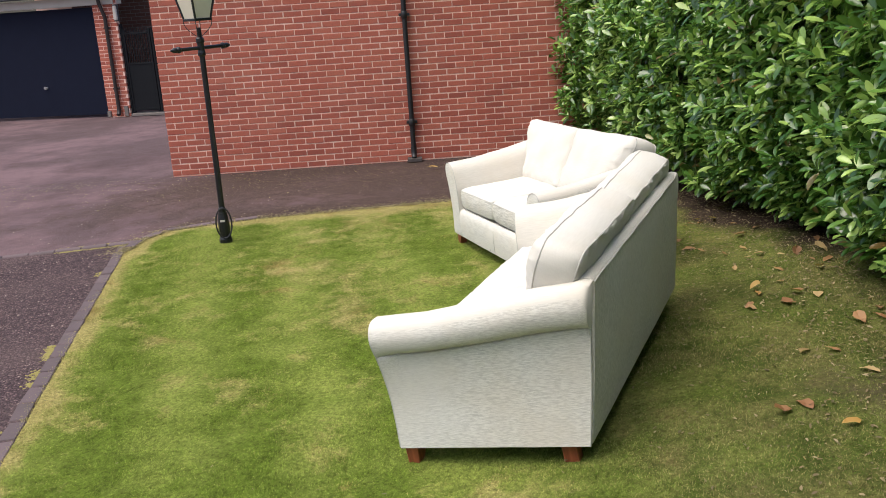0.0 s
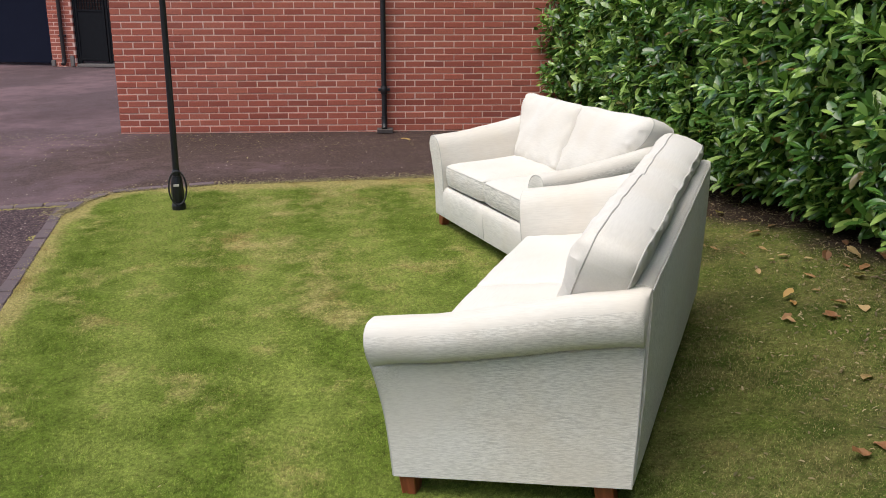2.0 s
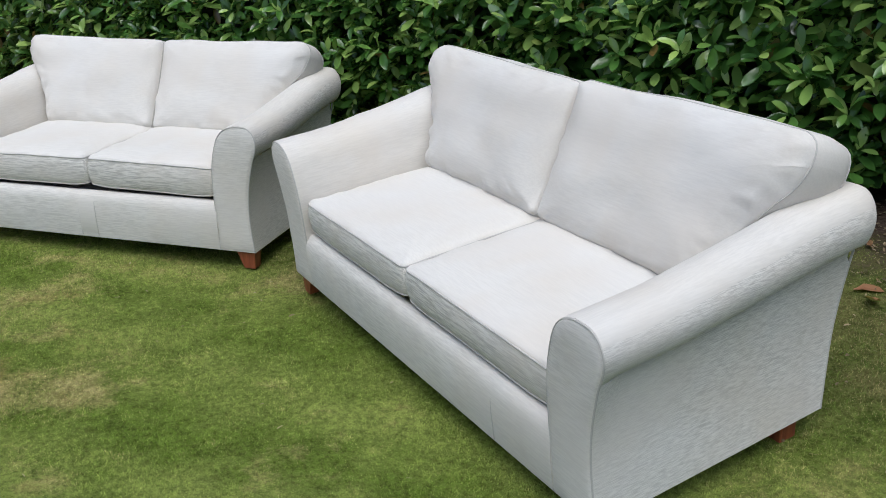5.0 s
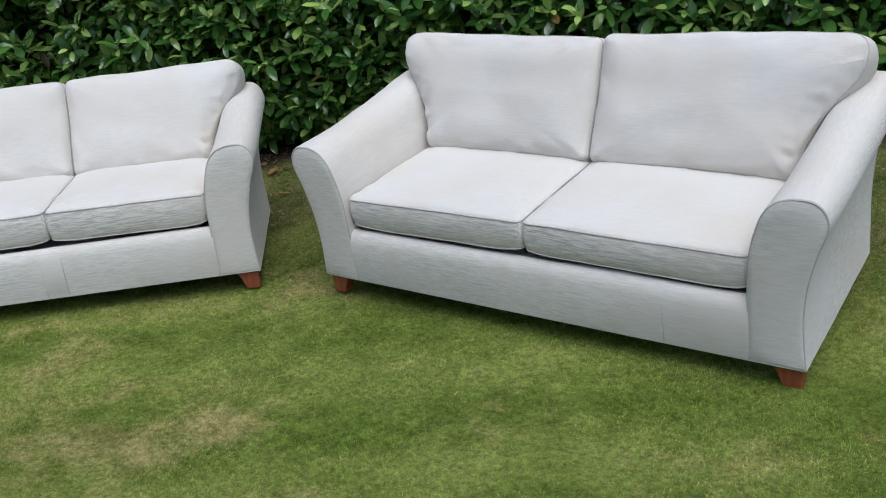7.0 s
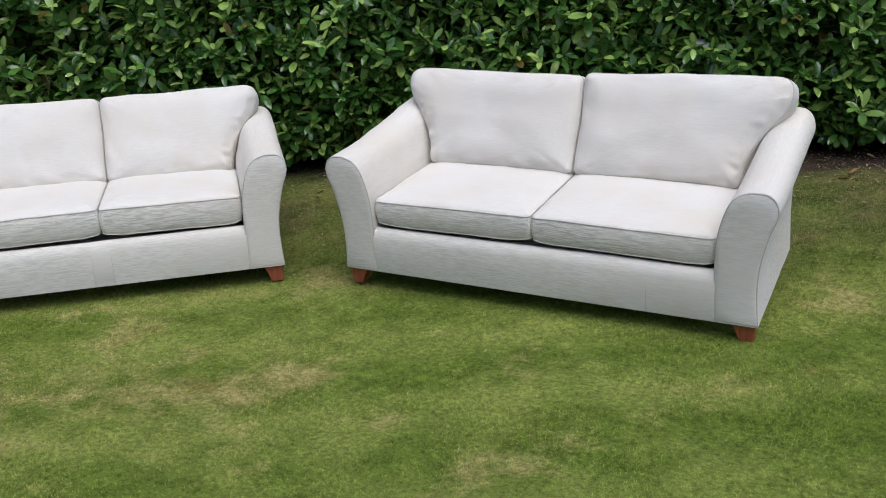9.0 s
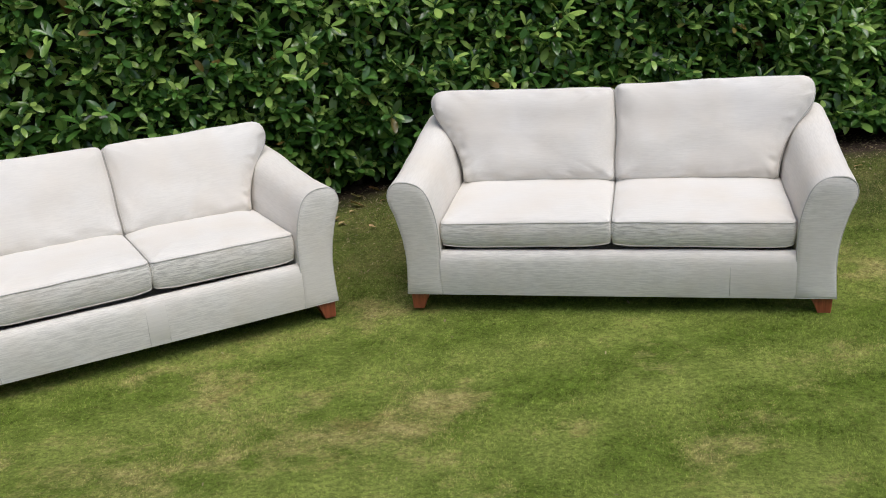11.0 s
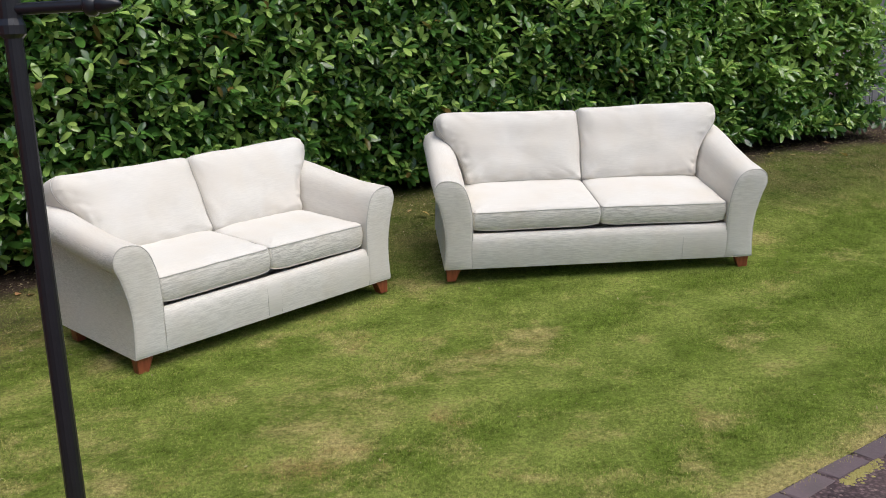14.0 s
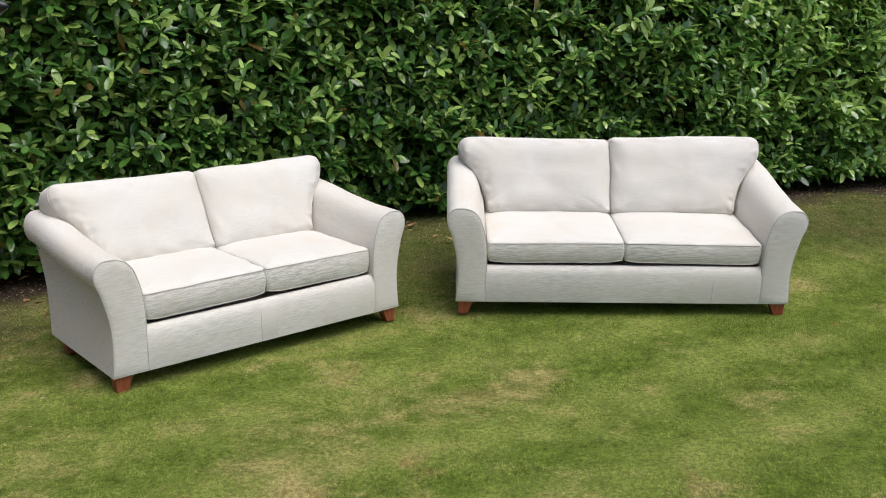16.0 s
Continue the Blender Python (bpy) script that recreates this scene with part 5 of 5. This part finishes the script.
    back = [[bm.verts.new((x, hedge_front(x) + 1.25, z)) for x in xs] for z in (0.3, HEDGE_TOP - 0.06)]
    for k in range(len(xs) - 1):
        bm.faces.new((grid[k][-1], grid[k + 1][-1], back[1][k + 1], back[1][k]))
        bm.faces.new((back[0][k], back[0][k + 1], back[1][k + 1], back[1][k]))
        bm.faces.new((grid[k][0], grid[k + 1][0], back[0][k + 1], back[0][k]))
    part("twig_shade_sheet", bm, HEDGE_CORE_SHADE, hedge, "closed sheet for the twiggy inside, gap shade in its colour", m=base)
    # stems
    for k in range(20):
        x = -6.8 + k * 0.5 + rng.uniform(-0.15, 0.15)
        y = hedge_front(x) + rng.uniform(0.25, 0.5)
        z = float(land(x, y))
        pts = [(x, y, z - 0.03), (x + rng.uniform(-0.05, 0.05), y - 0.03, z + 0.3), (x + rng.uniform(-0.15, 0.15), y - 0.08, z + 0.7), (x + rng.uniform(-0.2, 0.2), y - 0.1, z + 1.1)]
        part("stem", tube(bmesh.new(), pts, [0.026, 0.022, 0.016, 0.008], 7), BARK, hedge, "brown laurel stem", smooth=True, m=base)


build_hedge()


def build_fence():
    """Weathered boards past the end of the hedge."""
    fence = tagged(empty("fence", pose(3.75, 4.2, 0.42, 0, 0, 25)), "weathered grey board fence past the hedge end", "fence")
    part("post", boxed(-0.05, 0.05, -0.05, 0.05, -0.1, 1.75, bevel=0.006), FENCE_BROWN, fence, "dark brown fence post")
    for k in range(9):
        x = 0.055 + k * 0.105
        part("board", boxed(x, x + 0.098, -0.012 + 0.004 * (k % 2), 0.010, 0.02, 1.65, bevel=0.003, seg=1), FENCE_GREY, fence)
    for z in (0.3, 1.3):
        part("rail", boxed(0.05, 1.02, 0.012, 0.05, z, z + 0.08, bevel=0.004), FENCE_BROWN, fence)


build_fence()


# ---- fallen leaves ----
def build_fallen_leaves():
    v, f = leaf_shape(0.105, 0.050, 0.28, 0.22)
    v2, f2 = leaf_shape(0.098, 0.058, 0.35, -0.25)
    crumple = np.random.RandomState(2)
    meshes = []
    for k in range(6):
        shape, tri = (v, f) if k % 2 else (v2, f2)
        shape = shape - np.array([0, 0.05, 0])
        meshes.append(mesh_from("fallen_leaf", shape + crumple.normal(0, 0.0026, shape.shape) * np.array([1, 0.6, 1.2]) + np.array([0.12, 0, 0]) * (crumple.rand() - 0.5) * (shape[:, 1:2] / 0.05) ** 2 * 0.2, tri, DEAD_LEAF))
    YELLOW = mesh_from("fallen_leaf", v - np.array([0, 0.05, 0]) + crumple.normal(0, 0.003, v.shape), f, YELLOW_LEAF)
    rng = random.Random(12)
    spots = [(-0.85, 1.38), (-0.80, 1.49), (-0.68, 1.36), (-2.23, 0.96), (-1.61, 1.34), (-1.25, 1.48), (-1.57, 1.60), (-1.89, 1.44), (-1.64, 1.47), (-2.85, 0.70), (-2.09, 0.66), (0.52, 1.50), (-0.38, 1.68),
             (0.20, 1.72), (-0.03, 1.46), (-2.15, 1.61), (-2.81, 0.62), (-3.68, 0.74), (-3.66, 0.61), (1.03, 1.90), (-1.42, 1.52), (-1.33, 1.62), (-2.4, 1.05), (-0.55, 1.76), (0.59, 1.42), (2.6, 2.15), (3.2, 2.6)]
    known = len(spots)
    while len(spots) < 84:
        x = rng.uniform(-4.6, 3.6)
        spots.append((x, float(hedge_front(x)) - rng.uniform(0.15, 0.72)))
    for k, (x, y) in enumerate(spots):
        ob = new("fallen_leaf", meshes[rng.randrange(6)])
        s = rng.uniform(0.72, 1.0) if k < known else rng.uniform(0.40, 0.72)
        ob.matrix_world = pose(x, y, float(land(x, y)) + 0.020, rng.uniform(-10, 10) + 4, rng.uniform(-12, 12), rng.uniform(0, 360)) @ Matrix.Scale(s, 4)
        tagged(ob, "curled brown fallen laurel leaf on the turf", "fallen leaf", group="fallen leaves")
    for x, y, up, turn in ((-0.97, 1.17, 34, 65), (-0.89, 1.20, 8, 100), (0.70, 1.65, 12, 40)):
        ob = new("fallen_leaf", YELLOW)
        ob.matrix_world = pose(x, y, float(land(x, y)) + 0.020 + 0.0008 * up, up, 10, turn) @ Matrix.Scale(0.72, 4)
        tagged(ob, "yellow-orange fallen laurel leaf on the grass", "fallen leaf", group="fallen leaves")
    ob = new("fallen_leaf", YELLOW)
    ob.matrix_world = pose(-5.35, -2.63, 0.015, 5, 10, 40)
    tagged(ob, "yellow-brown fallen leaf on the drive", "fallen leaf", group="fallen leaves")


build_fallen_leaves()


def build_litter():
    """Crumbled leaf litter and clippings on the bare strip by the hedge."""
    rng = np.random.RandomState(17)
    n = 9000
    x = rng.uniform(-5.0, 4.0, n)
    y = hedge_front(x) - np.abs(rng.normal(0, 0.62, n)) + 0.15
    ok = inside(x, y, LAWN_EDGE)
    x, y = x[ok], y[ok]
    n = len(x)
    v, f = leaf_shape(0.030, 0.012, 0.4, 0.2)
    turn = rng.uniform(0, 2 * np.pi, n)
    ahead = np.stack([np.cos(turn), np.sin(turn), rng.normal(0, 0.25, n)], 1)
    rot = turn_matrices(ahead, np.stack([rng.normal(0, 0.3, n), rng.normal(0, 0.3, n), np.ones(n)], 1))
    size = rng.uniform(0.2, 0.9, n)
    pos = np.stack([x, y, land(x, y) + 0.014], 1)
    w = np.einsum("nij,vj->nvi", rot, v) * size[:, None, None] + pos[:, None, :]
    faces = (f[None] + (np.arange(n) * len(v))[:, None, None]).reshape(-1, 3)
    tagged(new("leaf_litter", mesh_from("leaf_litter", w.reshape(-1, 3), faces, LITTER)), "crumbled brown leaf litter on bare soil", "leaf litter", kind="stuff")


build_litter()


def build_debris():
    """Dry clippings and crumbs blown against the lawn's edge and the foot of the wall."""
    rng = np.random.RandomState(23)
    path = np.array(LAWN_EDGE[1:12])
    seg = rng.choice([0, 1, 2, 3, 4, 5, 6, 6, 7, 7, 7, 8, 8, 8, 9, 9], 15000)
    f = rng.rand(15000)
    p = path[seg] * (1 - f)[:, None] + path[seg + 1] * f[:, None]
    far = np.abs(rng.normal(0, 0.09, 15000)) * (0.3 + 1.4 * patches(p[:, 0], p[:, 1], 2.0, 2))
    turn = rng.uniform(0, 2 * np.pi, 15000)
    p = p + np.stack([np.cos(turn), np.sin(turn)], 1) * far[:, None]
    ok = ~inside(p[:, 0], p[:, 1], LAWN_EDGE)
    p = p[ok]
    # crumbs on the drive before the wall
    u, v = rng.uniform(-4.5, 4.5, 2600), np.abs(rng.normal(0, 0.75, 2600)) + 0.03
    q = np.stack([-4.72 - 0.4218 * u + 0.9067 * v, -5.70 + 0.9067 * u + 0.4218 * v], 1)
    q = q[~inside(q[:, 0], q[:, 1], LAWN_EDGE) & (q[:, 1] < hedge_front(q[:, 0]))]
    # stray bits on the open lawn
    stray = np.stack([rng.uniform(-3.5, 2.8, 220), rng.uniform(-3.2, 1.0, 220)], 1)
    stray = stray[inside(stray[:, 0], stray[:, 1], LAWN_EDGE)]
    p = np.concatenate([p, q, stray])
    n = len(p)
    v, f = leaf_shape(0.026, 0.007, 0.3, 0.1)
    turn = rng.uniform(0, 2 * np.pi, n)
    rot = turn_matrices(np.stack([np.cos(turn), np.sin(turn), rng.normal(0, 0.15, n)], 1), np.stack([rng.normal(0, 0.3, n), rng.normal(0, 0.3, n), np.ones(n)], 1))
    w = np.einsum("nij,vj->nvi", rot, v) * rng.uniform(0.3, 1.0, n)[:, None, None] + np.stack([p[:, 0], p[:, 1], land(p[:, 0], p[:, 1]) + 0.012], 1)[:, None, :]
    faces = (f[None] + (np.arange(n) * len(v))[:, None, None]).reshape(-1, 3)
    tagged(new("dry_clippings", mesh_from("dry_clippings", w.reshape(-1, 3), faces, CLIPPINGS)), "dry straw clippings along the lawn edge and drive", "clippings", kind="stuff")


build_debris()

# ---- pieces and fine stuff ----
build_grass()
build_kerb()
build_joint(JOINT_A, JOINT_D)
build_moss(JOINT_A, JOINT_D)
build_grit()
lay_bricks(WALL, brick_places(WALL_LONG, WALL_HIGH), WALL_M, lambda x, z: 0.0 <= x <= 3.6 and z < 1.35)
